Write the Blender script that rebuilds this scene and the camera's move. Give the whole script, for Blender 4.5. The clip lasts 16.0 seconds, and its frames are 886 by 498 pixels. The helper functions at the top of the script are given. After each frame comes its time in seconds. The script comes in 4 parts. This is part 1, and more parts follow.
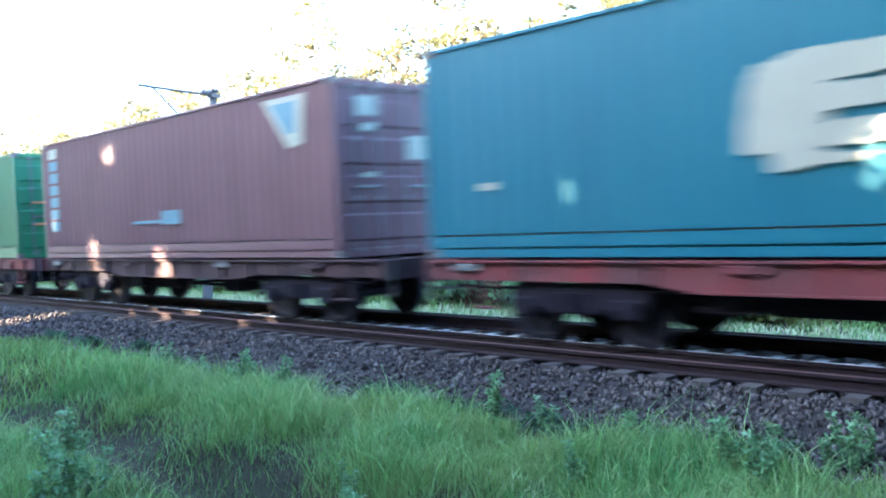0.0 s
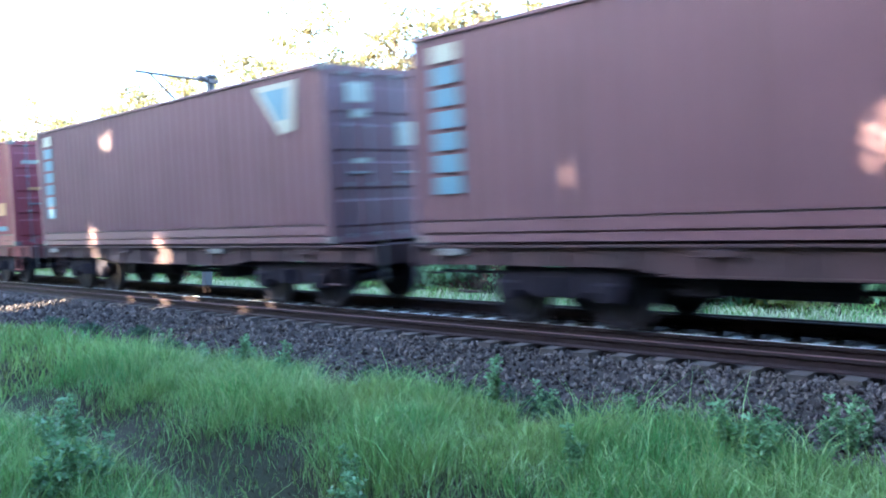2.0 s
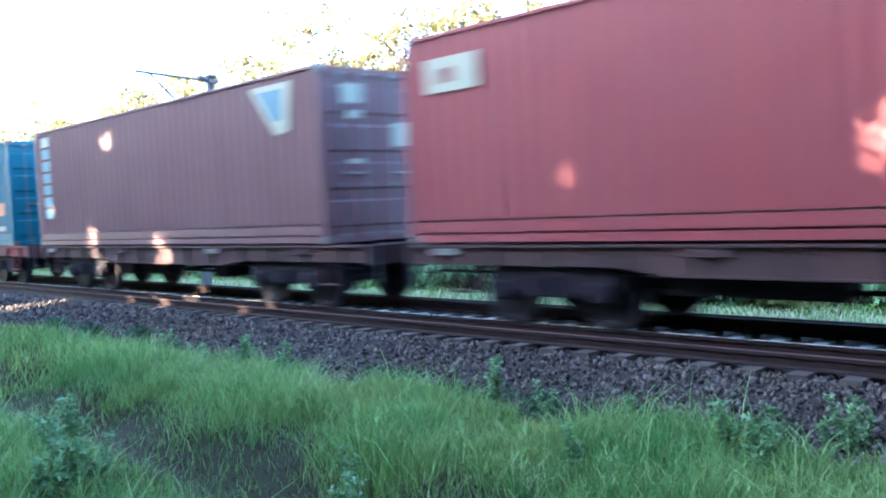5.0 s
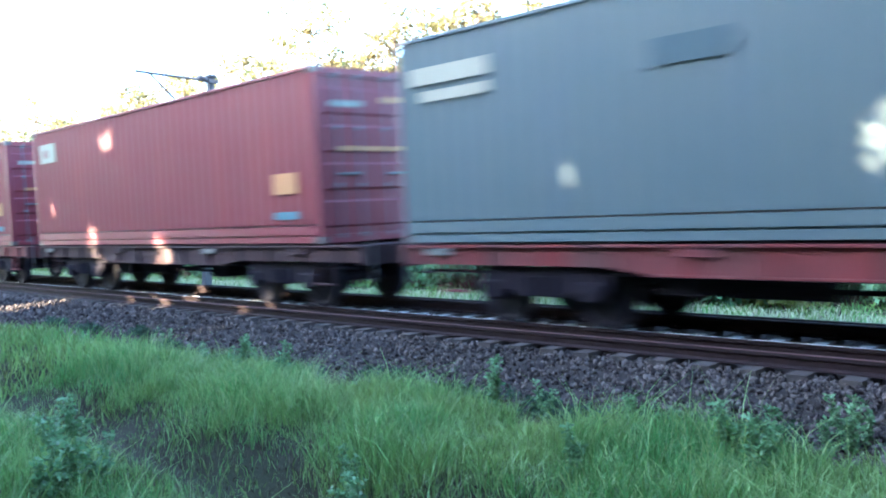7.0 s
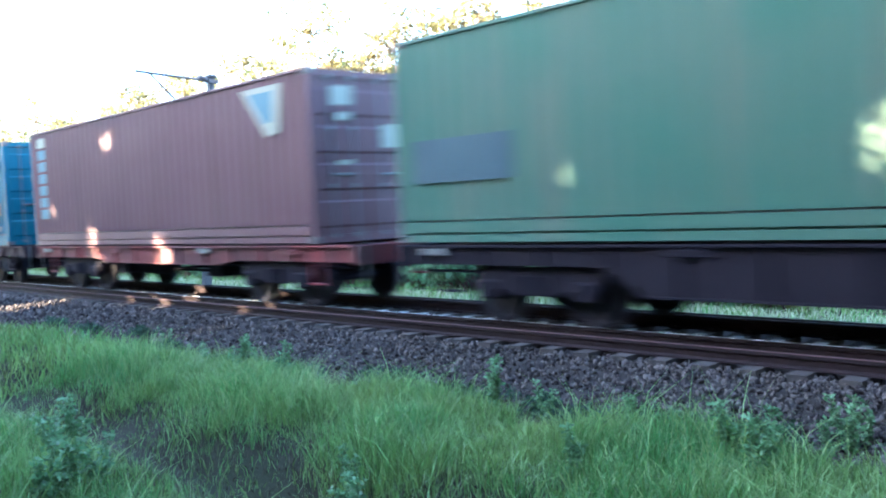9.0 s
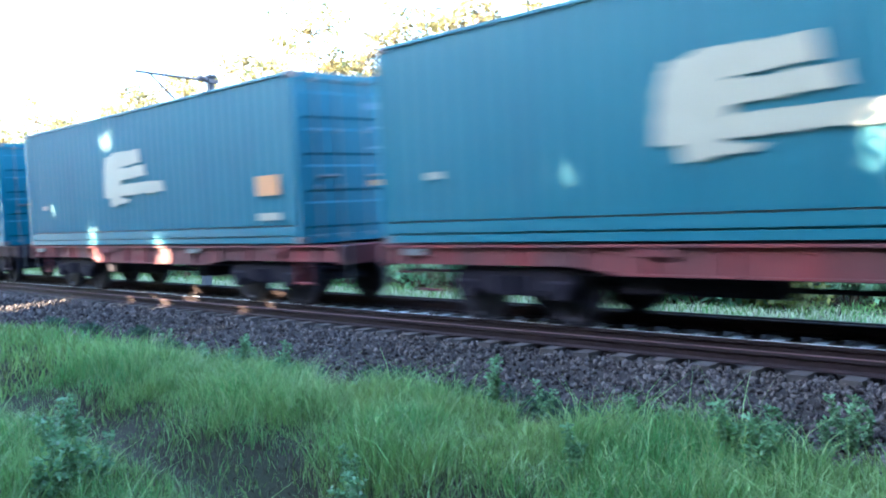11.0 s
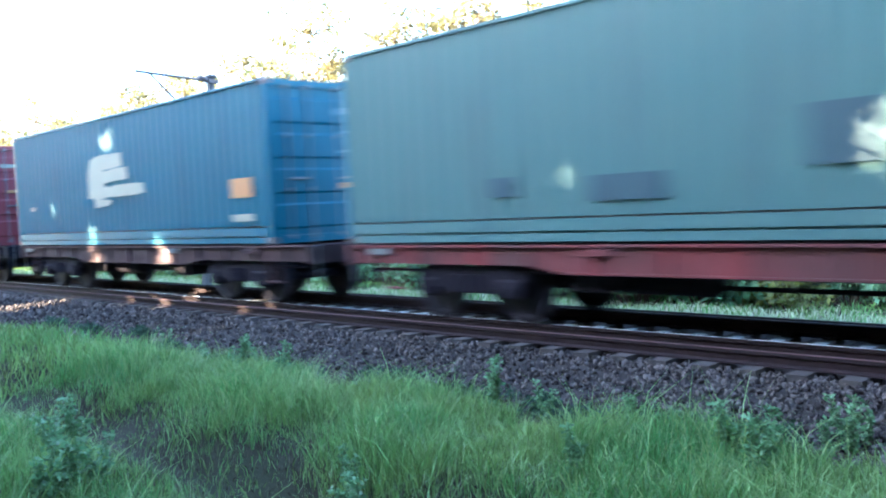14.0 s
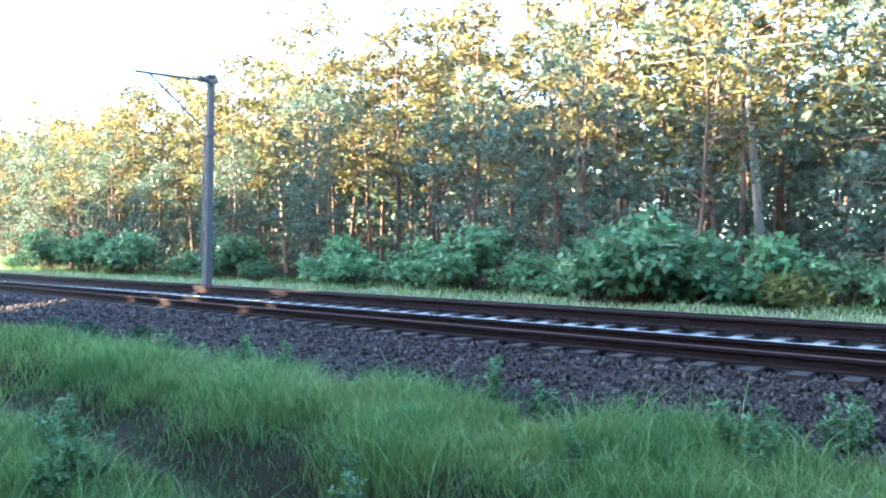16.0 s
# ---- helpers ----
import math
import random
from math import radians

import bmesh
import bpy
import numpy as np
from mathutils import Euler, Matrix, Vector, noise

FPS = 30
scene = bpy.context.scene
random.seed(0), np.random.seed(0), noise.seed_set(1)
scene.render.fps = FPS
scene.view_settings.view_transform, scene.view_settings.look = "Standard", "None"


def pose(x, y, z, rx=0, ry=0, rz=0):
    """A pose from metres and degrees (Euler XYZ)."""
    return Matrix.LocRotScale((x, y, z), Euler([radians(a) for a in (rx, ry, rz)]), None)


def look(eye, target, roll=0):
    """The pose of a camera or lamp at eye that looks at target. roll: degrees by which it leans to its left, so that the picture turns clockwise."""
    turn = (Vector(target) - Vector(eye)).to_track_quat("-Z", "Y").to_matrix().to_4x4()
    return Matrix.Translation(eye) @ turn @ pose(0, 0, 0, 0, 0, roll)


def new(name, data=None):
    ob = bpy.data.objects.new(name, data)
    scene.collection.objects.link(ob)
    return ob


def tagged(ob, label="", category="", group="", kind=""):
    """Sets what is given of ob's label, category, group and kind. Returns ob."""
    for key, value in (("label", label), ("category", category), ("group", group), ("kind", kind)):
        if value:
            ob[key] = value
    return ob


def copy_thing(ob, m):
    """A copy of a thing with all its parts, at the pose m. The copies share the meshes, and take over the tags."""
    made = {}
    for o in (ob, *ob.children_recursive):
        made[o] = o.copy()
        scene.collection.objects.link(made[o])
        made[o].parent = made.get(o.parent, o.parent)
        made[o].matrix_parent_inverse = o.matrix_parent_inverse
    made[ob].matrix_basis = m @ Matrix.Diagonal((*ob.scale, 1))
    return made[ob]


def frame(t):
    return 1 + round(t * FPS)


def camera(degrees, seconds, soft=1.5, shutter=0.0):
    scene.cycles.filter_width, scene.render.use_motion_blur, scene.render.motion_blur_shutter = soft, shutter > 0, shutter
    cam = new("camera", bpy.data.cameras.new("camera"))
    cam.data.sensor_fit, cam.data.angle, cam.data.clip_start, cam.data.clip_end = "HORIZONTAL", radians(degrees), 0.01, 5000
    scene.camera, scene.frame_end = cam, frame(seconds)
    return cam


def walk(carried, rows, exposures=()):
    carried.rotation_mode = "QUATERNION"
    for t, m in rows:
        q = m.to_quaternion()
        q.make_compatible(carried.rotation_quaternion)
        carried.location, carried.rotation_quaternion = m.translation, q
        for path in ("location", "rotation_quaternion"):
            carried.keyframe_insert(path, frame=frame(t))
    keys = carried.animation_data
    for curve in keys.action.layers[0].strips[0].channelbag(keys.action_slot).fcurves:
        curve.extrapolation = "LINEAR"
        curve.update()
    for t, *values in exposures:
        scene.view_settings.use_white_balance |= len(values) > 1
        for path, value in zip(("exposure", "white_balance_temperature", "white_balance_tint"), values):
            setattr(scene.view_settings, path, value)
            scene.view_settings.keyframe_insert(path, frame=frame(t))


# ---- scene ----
cam = camera(53.23, 16.0, soft=2.0, shutter=0.40)
EYE = Vector((0.0, -9.906, 1.0))


def aim(up, roll, turn=0.0):
    """Camera pose at EYE: degrees tilted up, roll, and degrees turned further to the left."""
    a, e = radians(45.574 + turn), radians(up - 0.056)
    way = Vector((-math.sin(a) * math.cos(e), math.cos(a) * math.cos(e), math.sin(e)))
    return look(EYE, EYE + way * 10, roll)


walk(cam, [(0.0, aim(0.97, 0.30, 0.06)), (0.1, aim(0.83, 0.26, 0.05)), (0.2, aim(0.67, 0.2, 0.03)), (0.3, aim(0.41, 0.12, 0.02)),
           (0.4, aim(0.25, 0.07, 0.01)), (0.5, aim(0.11, 0.03)), (0.6, aim(0.03, 0.01)), (0.8, aim(0.0, 0.0)), (16.0, aim(0.0, 0.0))],
     exposures=[(0.0, 4.74, 5050, 9), (15.2, 4.74, 5050, 9), (15.7, 4.45, 5120, 9), (16.0, 4.2, 5180, 9)])

# ---- daylight: a low sun behind the camera, screened by trees ----
SUN_EL, SUN_AZ = radians(14.0), radians(213.0)
world = bpy.data.worlds.new("world")
scene.world = world
world.use_nodes = True
sky = world.node_tree.nodes.new("ShaderNodeTexSky")
sky.sky_type, sky.sun_disc = "NISHITA", False
sky.sun_elevation, sky.sun_rotation = SUN_EL, SUN_AZ
sky.altitude, sky.air_density, sky.dust_density = 100, 1.0, 2.0
back = world.node_tree.nodes["Background"]
back.inputs["Strength"].default_value = 0.10
world.node_tree.links.new(sky.outputs[0], back.inputs["Color"])
sun = new("sun", bpy.data.lights.new("sun", "SUN"))
sun.data.energy, sun.data.angle, sun.data.color = 5.0, radians(0.5), (1.0, 0.72, 0.40)
to_sun = Vector((math.sin(SUN_AZ) * math.cos(SUN_EL), math.cos(SUN_AZ) * math.cos(SUN_EL), math.sin(SUN_EL)))
sun.matrix_world = look(to_sun * 60, (0, 0, 0))

rng = random.Random(7)
nrg = np.random.default_rng(7)


# ---- materials ----
def shade(name, base, second=None, rough=0.7, metal=0.0, scale=3.0, fine=40.0, amount=0.5, bump=0.2, vary=0.0, island=0.0,
          through_light=0.0, stretch=(1, 1, 1), dirt=None, dirt_from=0.52, gloss=0.5):
    """A surface of two tones: a broad mottling and a fine grain, with relief; vary and island shift the tone from piece to piece."""
    m = bpy.data.materials.new(name)
    m.use_nodes = True
    nt = m.node_tree
    n, link = nt.nodes, nt.links.new
    b = n["Principled BSDF"]
    tc = n.new("ShaderNodeTexCoord")
    mp = n.new("ShaderNodeMapping")
    mp.inputs["Scale"].default_value = stretch
    link(tc.outputs["Object"], mp.inputs["Vector"])
    big = n.new("ShaderNodeTexNoise")
    big.inputs["Scale"].default_value, big.inputs["Detail"].default_value = scale, 5
    small = n.new("ShaderNodeTexNoise")
    small.inputs["Scale"].default_value, small.inputs["Detail"].default_value = fine, 4
    link(mp.outputs[0], big.inputs["Vector"])
    link(mp.outputs[0], small.inputs["Vector"])
    mix = n.new("ShaderNodeMix")
    mix.data_type = "RGBA"
    second = second or tuple(c * 0.6 for c in base)
    mix.inputs["A"].default_value, mix.inputs["B"].default_value = (*base, 1), (*second, 1)
    add = n.new("ShaderNodeMath")
    add.operation = "MULTIPLY_ADD"
    link(small.outputs["Fac"], add.inputs[0])
    add.inputs[1].default_value = 0.4
    link(big.outputs["Fac"], add.inputs[2])
    ramp = n.new("ShaderNodeMapRange")
    ramp.inputs["From Min"].default_value, ramp.inputs["From Max"].default_value = 0.45, 0.95
    ramp.inputs["To Max"].default_value = amount
    link(add.outputs[0], ramp.inputs["Value"])
    link(ramp.outputs[0], mix.inputs["Factor"])
    colour = mix.outputs["Result"]
    if dirt:
        d = n.new("ShaderNodeTexNoise")
        d.inputs["Scale"].default_value, d.inputs["Detail"].default_value = 1.3, 8
        mp2 = n.new("ShaderNodeMapping")
        mp2.inputs["Scale"].default_value = (2.2, 1, 0.25)
        link(tc.outputs["Object"], mp2.inputs["Vector"])
        link(mp2.outputs[0], d.inputs["Vector"])
        dr = n.new("ShaderNodeMapRange")
        dr.inputs["From Min"].default_value, dr.inputs["From Max"].default_value, dr.inputs["To Max"].default_value = dirt_from, dirt_from + 0.26, 0.75
        link(d.outputs["Fac"], dr.inputs["Value"])
        dm = n.new("ShaderNodeMix")
        dm.data_type = "RGBA"
        dm.inputs["B"].default_value = (*dirt, 1)
        link(colour, dm.inputs["A"])
        link(dr.outputs[0], dm.inputs["Factor"])
        colour = dm.outputs["Result"]
    for on, source in ((vary, ("ShaderNodeObjectInfo", "Random")), (island, ("ShaderNodeNewGeometry", "Random Per Island"))):
        if on:
            r = n.new(source[0])
            hv = n.new("ShaderNodeHueSaturation")
            mr = n.new("ShaderNodeMapRange")
            mr.inputs["To Min"].default_value, mr.inputs["To Max"].default_value = 1 - on, 1 + on
            link(r.outputs[source[1]], mr.inputs["Value"])
            link(mr.outputs[0], hv.inputs["Value"])
            mh = n.new("ShaderNodeMapRange")
            mh.inputs["To Min"].default_value, mh.inputs["To Max"].default_value = 0.5 - 0.04 * on, 0.5 + 0.04 * on
            link(r.outputs[source[1]], mh.inputs["Value"])
            link(mh.outputs[0], hv.inputs["Hue"])
            link(colour, hv.inputs["Color"])
            colour = hv.outputs["Color"]
    link(colour, b.inputs["Base Color"])
    b.inputs["Roughness"].default_value, b.inputs["Metallic"].default_value = rough, metal
    b.inputs["Specular IOR Level"].default_value = gloss
    if bump:
        bp = n.new("ShaderNodeBump")
        bp.inputs["Strength"].default_value, bp.inputs["Distance"].default_value = bump, 0.02
        link(small.outputs["Fac"], bp.inputs["Height"])
        link(bp.outputs[0], b.inputs["Normal"])
    if through_light:
        tr = n.new("ShaderNodeBsdfTranslucent")
        ms = n.new("ShaderNodeMixShader")
        ms.inputs[0].default_value = through_light
        link(colour, tr.inputs["Color"])
        link(b.outputs[0], ms.inputs[1])
        link(tr.outputs[0], ms.inputs[2])
        link(ms.outputs[0], n["Material Output"].inputs["Surface"])
    return m


RUST = (0.10, 0.045, 0.025)
PAINT = {
    "blue": shade("blue_paint", (0.015, 0.118, 0.160), (0.026, 0.128, 0.165), 0.5, scale=0.8, amount=0.6, bump=0.05, gloss=0.3, dirt=(0.015, 0.095, 0.14)),
    "deep blue": shade("deep_blue_paint", (0.007, 0.098, 0.148), (0.012, 0.11, 0.155), 0.45, scale=0.8, amount=0.6, bump=0.05, gloss=0.3, dirt=(0.010, 0.070, 0.11)),
    "teal": shade("teal_paint", (0.014, 0.155, 0.200), (0.024, 0.16, 0.195), 0.5, scale=0.8, amount=0.6, bump=0.05, gloss=0.3, dirt=(0.03, 0.16, 0.22)),
    "maroon": shade("maroon_paint", (0.120, 0.058, 0.067), (0.140, 0.075, 0.082), 0.55, scale=0.8, amount=0.7, bump=0.05, gloss=0.3, dirt=(0.085, 0.042, 0.045)),
    "red": shade("red_paint", (0.205, 0.040, 0.050), (0.205, 0.060, 0.068), 0.5, scale=0.8, amount=0.7, bump=0.05, gloss=0.3, dirt=(0.25, 0.05, 0.05)),
    "green": shade("green_paint", (0.034, 0.165, 0.066), (0.060, 0.170, 0.088), 0.5, scale=0.8, amount=0.7, bump=0.05, gloss=0.3, dirt=(0.04, 0.12, 0.08)),
    "faded green": shade("faded_green_paint", (0.035, 0.125, 0.085), (0.085, 0.135, 0.10), 0.6, scale=0.6, amount=0.9, bump=0.05, gloss=0.3, dirt=(0.13, 0.13, 0.10)),
    "slate": shade("slate_paint", (0.042, 0.090, 0.112), (0.060, 0.104, 0.122), 0.5, scale=0.8, amount=0.7, bump=0.05, gloss=0.3, dirt=(0.05, 0.08, 0.12)),
    "steel blue": shade("steel_blue_paint", (0.022, 0.068, 0.108), (0.034, 0.082, 0.115), 0.5, scale=0.8, amount=0.7, bump=0.05, gloss=0.3, dirt=(0.025, 0.06, 0.10)),
    "grey": shade("grey_paint", (0.088, 0.128, 0.138), (0.108, 0.140, 0.145), 0.55, scale=0.8, amount=0.7, bump=0.05, gloss=0.3, dirt=(0.09, 0.13, 0.16)),
    "navy": shade("navy_paint", (0.020, 0.048, 0.080), (0.030, 0.060, 0.090), 0.5, scale=0.8, amount=0.7, bump=0.05, gloss=0.3, dirt=(0.025, 0.05, 0.08)),
    "pale green": shade("pale_green_paint", (0.068, 0.150, 0.150), (0.088, 0.155, 0.148), 0.55, scale=0.8, amount=0.7, bump=0.05, gloss=0.3, dirt=(0.06, 0.11, 0.12)),
}
WHITE = shade("white_lettering", (0.33, 0.335, 0.265), (0.24, 0.25, 0.20), 0.6, scale=2, bump=0.03)
CYAN = shade("pale_blue_lettering", (0.095, 0.20, 0.25), (0.08, 0.17, 0.215), 0.6, scale=2, bump=0.03)
ORANGE = shade("orange_marking", (0.50, 0.24, 0.09), (0.40, 0.22, 0.12), 0.6, scale=3, bump=0.03)
SCRAWL = shade("pale_scrawl", (0.34, 0.17, 0.17), (0.26, 0.08, 0.085), 0.6, scale=5, amount=1.0, bump=0.03)
DARK_PATCH = shade("dark_repaint", (0.022, 0.060, 0.080), (0.045, 0.095, 0.115), 0.6, scale=3, bump=0.03)
GALV = shade("galvanised_rods", (0.20, 0.205, 0.21), (0.13, 0.115, 0.10), 0.55, 0.4, scale=6, bump=0.1)
STEEL = shade("corner_steel", (0.16, 0.15, 0.15), RUST, 0.6, 0.3, scale=9, bump=0.2)
SILL_RED = shade("wagon_red", (0.27, 0.042, 0.046), (0.075, 0.038, 0.040), 0.7, scale=0.7, amount=0.9, bump=0.2, dirt=(0.075, 0.048, 0.050), gloss=0.2, dirt_from=0.36)
SILL_BROWN = shade("wagon_brown", (0.085, 0.046, 0.047), (0.045, 0.032, 0.034), 0.75, scale=1.6, amount=0.9, bump=0.2, dirt=(0.038, 0.028, 0.032), gloss=0.15, dirt_from=0.40)
GRIME = shade("bogie_grime", (0.015, 0.013, 0.020), (0.022, 0.018, 0.025), 0.85, 0.0, scale=8, bump=0.4, gloss=0.12)
TREAD = shade("wheel_steel", (0.018, 0.016, 0.023), (0.014, 0.012, 0.018), 0.7, 0.0, scale=8, bump=0.2, gloss=0.2)
RAIL = shade("rusty_rail", (0.028, 0.018, 0.019), (0.016, 0.011, 0.012), 0.8, 0.1, scale=12, fine=90, bump=0.4, gloss=0.12)
RAIL_TOP = shade("polished_rail_head", (0.90, 0.90, 0.91), (0.75, 0.74, 0.73), 0.72, 1.0, scale=5, fine=60, amount=0.5, bump=0.03, stretch=(0.2, 6, 6))
SKYLIT_RUST = shade("skylit_rusty_rail_top", (0.085, 0.050, 0.048), (0.05, 0.032, 0.030), 0.85, 0.0, scale=9, fine=80, bump=0.3, gloss=0.1)
FAR_RAIL_BAND = shade("far_rail_band", (0.050, 0.036, 0.035), (0.03, 0.022, 0.022), 0.7, 0.2, scale=5, fine=60, bump=0.1, stretch=(0.2, 6, 6), gloss=0.15)
SLEEPER = shade("concrete_sleeper", (0.080, 0.068, 0.062), (0.040, 0.034, 0.032), 0.85, scale=7, bump=0.4, vary=0.15, gloss=0.2)
PALE_CONCRETE = shade("pale_concrete", (0.33, 0.33, 0.325), (0.20, 0.195, 0.19), 0.8, scale=7, bump=0.3, vary=0.1, gloss=0.3)
STONE = shade("ballast_stone", (0.098, 0.080, 0.076), (0.018, 0.015, 0.015), 0.9, scale=5, fine=60, bump=0.4, vary=0.6, island=0.75, gloss=0.15)
BED = shade("ballast_bed", (0.055, 0.046, 0.042), (0.03, 0.025, 0.023), 0.95, scale=14, fine=45, amount=0.9, bump=1.0, gloss=0.1)
SOIL = shade("verge_soil", (0.022, 0.027, 0.012), (0.024, 0.018, 0.013), 0.95, scale=0.7, fine=25, amount=0.8, bump=0.8, gloss=0.08)
BARK = shade("bark", (0.155, 0.105, 0.080), (0.075, 0.054, 0.043), 0.9, scale=3, fine=30, bump=0.7, vary=0.25, stretch=(1, 1, 0.3), gloss=0.1)
PALE_BARK = shade("pale_bark", (0.34, 0.31, 0.26), (0.17, 0.14, 0.11), 0.85, scale=2, fine=30, bump=0.5, stretch=(1, 1, 0.3))
CONCRETE = shade("mast_concrete", (0.12, 0.115, 0.115), (0.07, 0.068, 0.068), 0.85, scale=3, bump=0.3)
# Yellower, brighter leaf colour carries the sunlight on the tall crowns.
LEAF_SUNLIT = shade("sunlit_tree_leaves", (0.200, 0.175, 0.074), (0.128, 0.127, 0.054), 0.5, scale=0.6, fine=8, amount=0.8, bump=0, vary=0.3, island=0.45, through_light=0.45, gloss=0.2)
LEAF_SHELTER = shade("shelter_leaves", (0.15, 0.15, 0.065), (0.11, 0.12, 0.05), 0.5, scale=0.6, fine=8, amount=0.8, bump=0, vary=0.2, island=0.3, through_light=0.3, gloss=0.2)
# Cooler leaf colour puts the shade of the lower trees into the material.
LEAF_SHADED = shade("shaded_tree_leaves", (0.108, 0.152, 0.110), (0.072, 0.108, 0.078), 0.5, scale=0.9, fine=8, amount=0.8, bump=0, vary=0.25, island=0.4, through_light=0.35, gloss=0.3)
LEAF_BUSH = shade("bright_bush_leaves", (0.165, 0.285, 0.140), (0.115, 0.215, 0.100), 0.5, scale=0.9, fine=8, amount=0.8, bump=0, vary=0.25, island=0.4, through_light=0.35, gloss=0.3)
LEAF_GOLD = shade("yellowing_leaves", (0.16, 0.16, 0.03), (0.10, 0.12, 0.025), 0.5, scale=0.9, fine=8, amount=0.8, bump=0, island=0.4, through_light=0.35)
GRASS = shade("grass_blades", (0.090, 0.240, 0.064), (0.230, 0.290, 0.078), 0.4, scale=0.6, fine=6, amount=0.9, bump=0, island=0.45, through_light=0.3, gloss=0.3)
CREEPER = shade("creeping_leaves", (0.050, 0.095, 0.052), (0.035, 0.065, 0.040), 0.6, scale=3, fine=20, amount=0.8, bump=0, island=0.4, through_light=0.25, gloss=0.2)
WEED = shade("weed_leaves", (0.17, 0.29, 0.13), (0.12, 0.22, 0.09), 0.6, scale=2, fine=20, amount=0.8, bump=0, island=0.35, through_light=0.3)
PALE_GRASS = shade("pale_grass_blades", (0.20, 0.37, 0.10), (0.29, 0.36, 0.12), 0.5, scale=0.9, fine=6, amount=0.9, bump=0, island=0.3, through_light=0.3)
# Pale colour stands for the light lying on the far grass strip.
LIT_FAR_GRASS = shade("lit_far_grass", (0.40, 0.46, 0.27), (0.46, 0.46, 0.29), 0.6, scale=0.9, fine=6, amount=0.9, bump=0, island=0.25, through_light=0.3)
STRAW = shade("dry_grass", (0.085, 0.070, 0.050), (0.045, 0.036, 0.028), 0.8, scale=2, fine=20, bump=0, island=0.4, through_light=0.2, gloss=0.1)


# ---- mesh helpers ----
def mesh_of(name, bm, *materials, smooth=False):
    me = bpy.data.meshes.new(name)
    bmesh.ops.recalc_face_normals(bm, faces=bm.faces)
    bm.to_mesh(me)
    bm.free()
    for m in materials:
        me.materials.append(m)
    if smooth:
        me.polygons.foreach_set("use_smooth", [True] * len(me.polygons))
    return me


def raw_mesh(name, verts, faces, *materials):
    """A mesh from arrays of vertices and equal-sized faces."""
    me = bpy.data.meshes.new(name)
    verts, faces = np.asarray(verts, dtype=np.float32), np.asarray(faces, dtype=np.int32)
    k = faces.shape[1]
    me.vertices.add(len(verts))
    me.vertices.foreach_set("co", verts.ravel())
    me.loops.add(faces.size)
    me.loops.foreach_set("vertex_index", faces.ravel())
    me.polygons.add(len(faces))
    me.polygons.foreach_set("loop_start", np.arange(0, faces.size, k, dtype=np.int32))
    me.update(calc_edges=True)
    for m in materials:
        me.materials.append(m)
    return me


def part(name, bm, material, parent, label="", at=None, smooth=False):
    me = bm if isinstance(bm, bpy.types.Mesh) else mesh_of(name, bm, material, smooth=smooth)
    ob = new(name, me)
    ob.parent = parent
    if at is not None:
        ob.matrix_basis = at
    return tagged(ob, label) if label else ob


def box(bm, x0, x1, y0, y1, z0, z1, bevel=0.0):
    geo = bmesh.ops.create_cube(bm, size=1.0, matrix=Matrix.LocRotScale(((x0 + x1) / 2, (y0 + y1) / 2, (z0 + z1) / 2), None, (abs(x1 - x0), abs(y1 - y0), abs(z1 - z0))))
    if bevel:
        edges = {e for v in geo["verts"] for e in v.link_edges}
        bmesh.ops.bevel(bm, geom=list(edges), offset=bevel, segments=1, affect="EDGES")
    return bm


def boxed(*a, **k):
    return box(bmesh.new(), *a, **k)


def rod(bm, a, b, r, sides=8, r2=None):
    a, b = Vector(a), Vector(b)
    m = Matrix.Translation((a + b) / 2) @ (b - a).to_track_quat("Z", "Y").to_matrix().to_4x4()
    bmesh.ops.create_cone(bm, cap_ends=True, segments=sides, radius1=r, radius2=r if r2 is None else r2, depth=(b - a).length, matrix=m)
    return bm


def extruded(outline, y0, y1, axis="y"):
    """A prism: an outline of (x, z) pairs carried from y0 to y1 (or (y, z) pairs carried along x)."""
    bm = bmesh.new()
    def put(p, w):
        return (p[0], w, p[1]) if axis == "y" else (w, p[0], p[1])
    near, far = [bm.verts.new(put(p, y0)) for p in outline], [bm.verts.new(put(p, y1)) for p in outline]
    bm.faces.new(near), bm.faces.new(far)
    for i in range(len(outline)):
        j = (i + 1) % len(outline)
        bm.faces.new((near[i], near[j], far[j], far[i]))
    return bm


# ---- ground, ballast and track ----
CANT = pose(0, 0, 0.05, 3.91)


def ground_z(x, y):
    """Height of the verge: level with the foot of the ballast, humped before the camera and level beyond the line."""
    near = -0.62 + 0.07 * noise.noise((x * 0.5, y * 0.5, 1.0)) + 0.05 * noise.noise((x * 1.4, y * 1.4, 5.0))
    near += 0.10 * math.exp(-((y + 5.2) / 0.8) ** 2) + 0.05 * math.exp(-((y + 7.9) / 0.5) ** 2) - 0.24 * math.exp(-((y + 6.5) / 0.50) ** 2)
    far = -0.34 + 0.05 * noise.noise((x * 0.3, y * 0.3, 9.0)) + 0.012 * max(0.0, y - 8)
    s = min(1.0, max(0.0, (y + 2.5) / 5.0))
    return near * (1 - s) + far * s


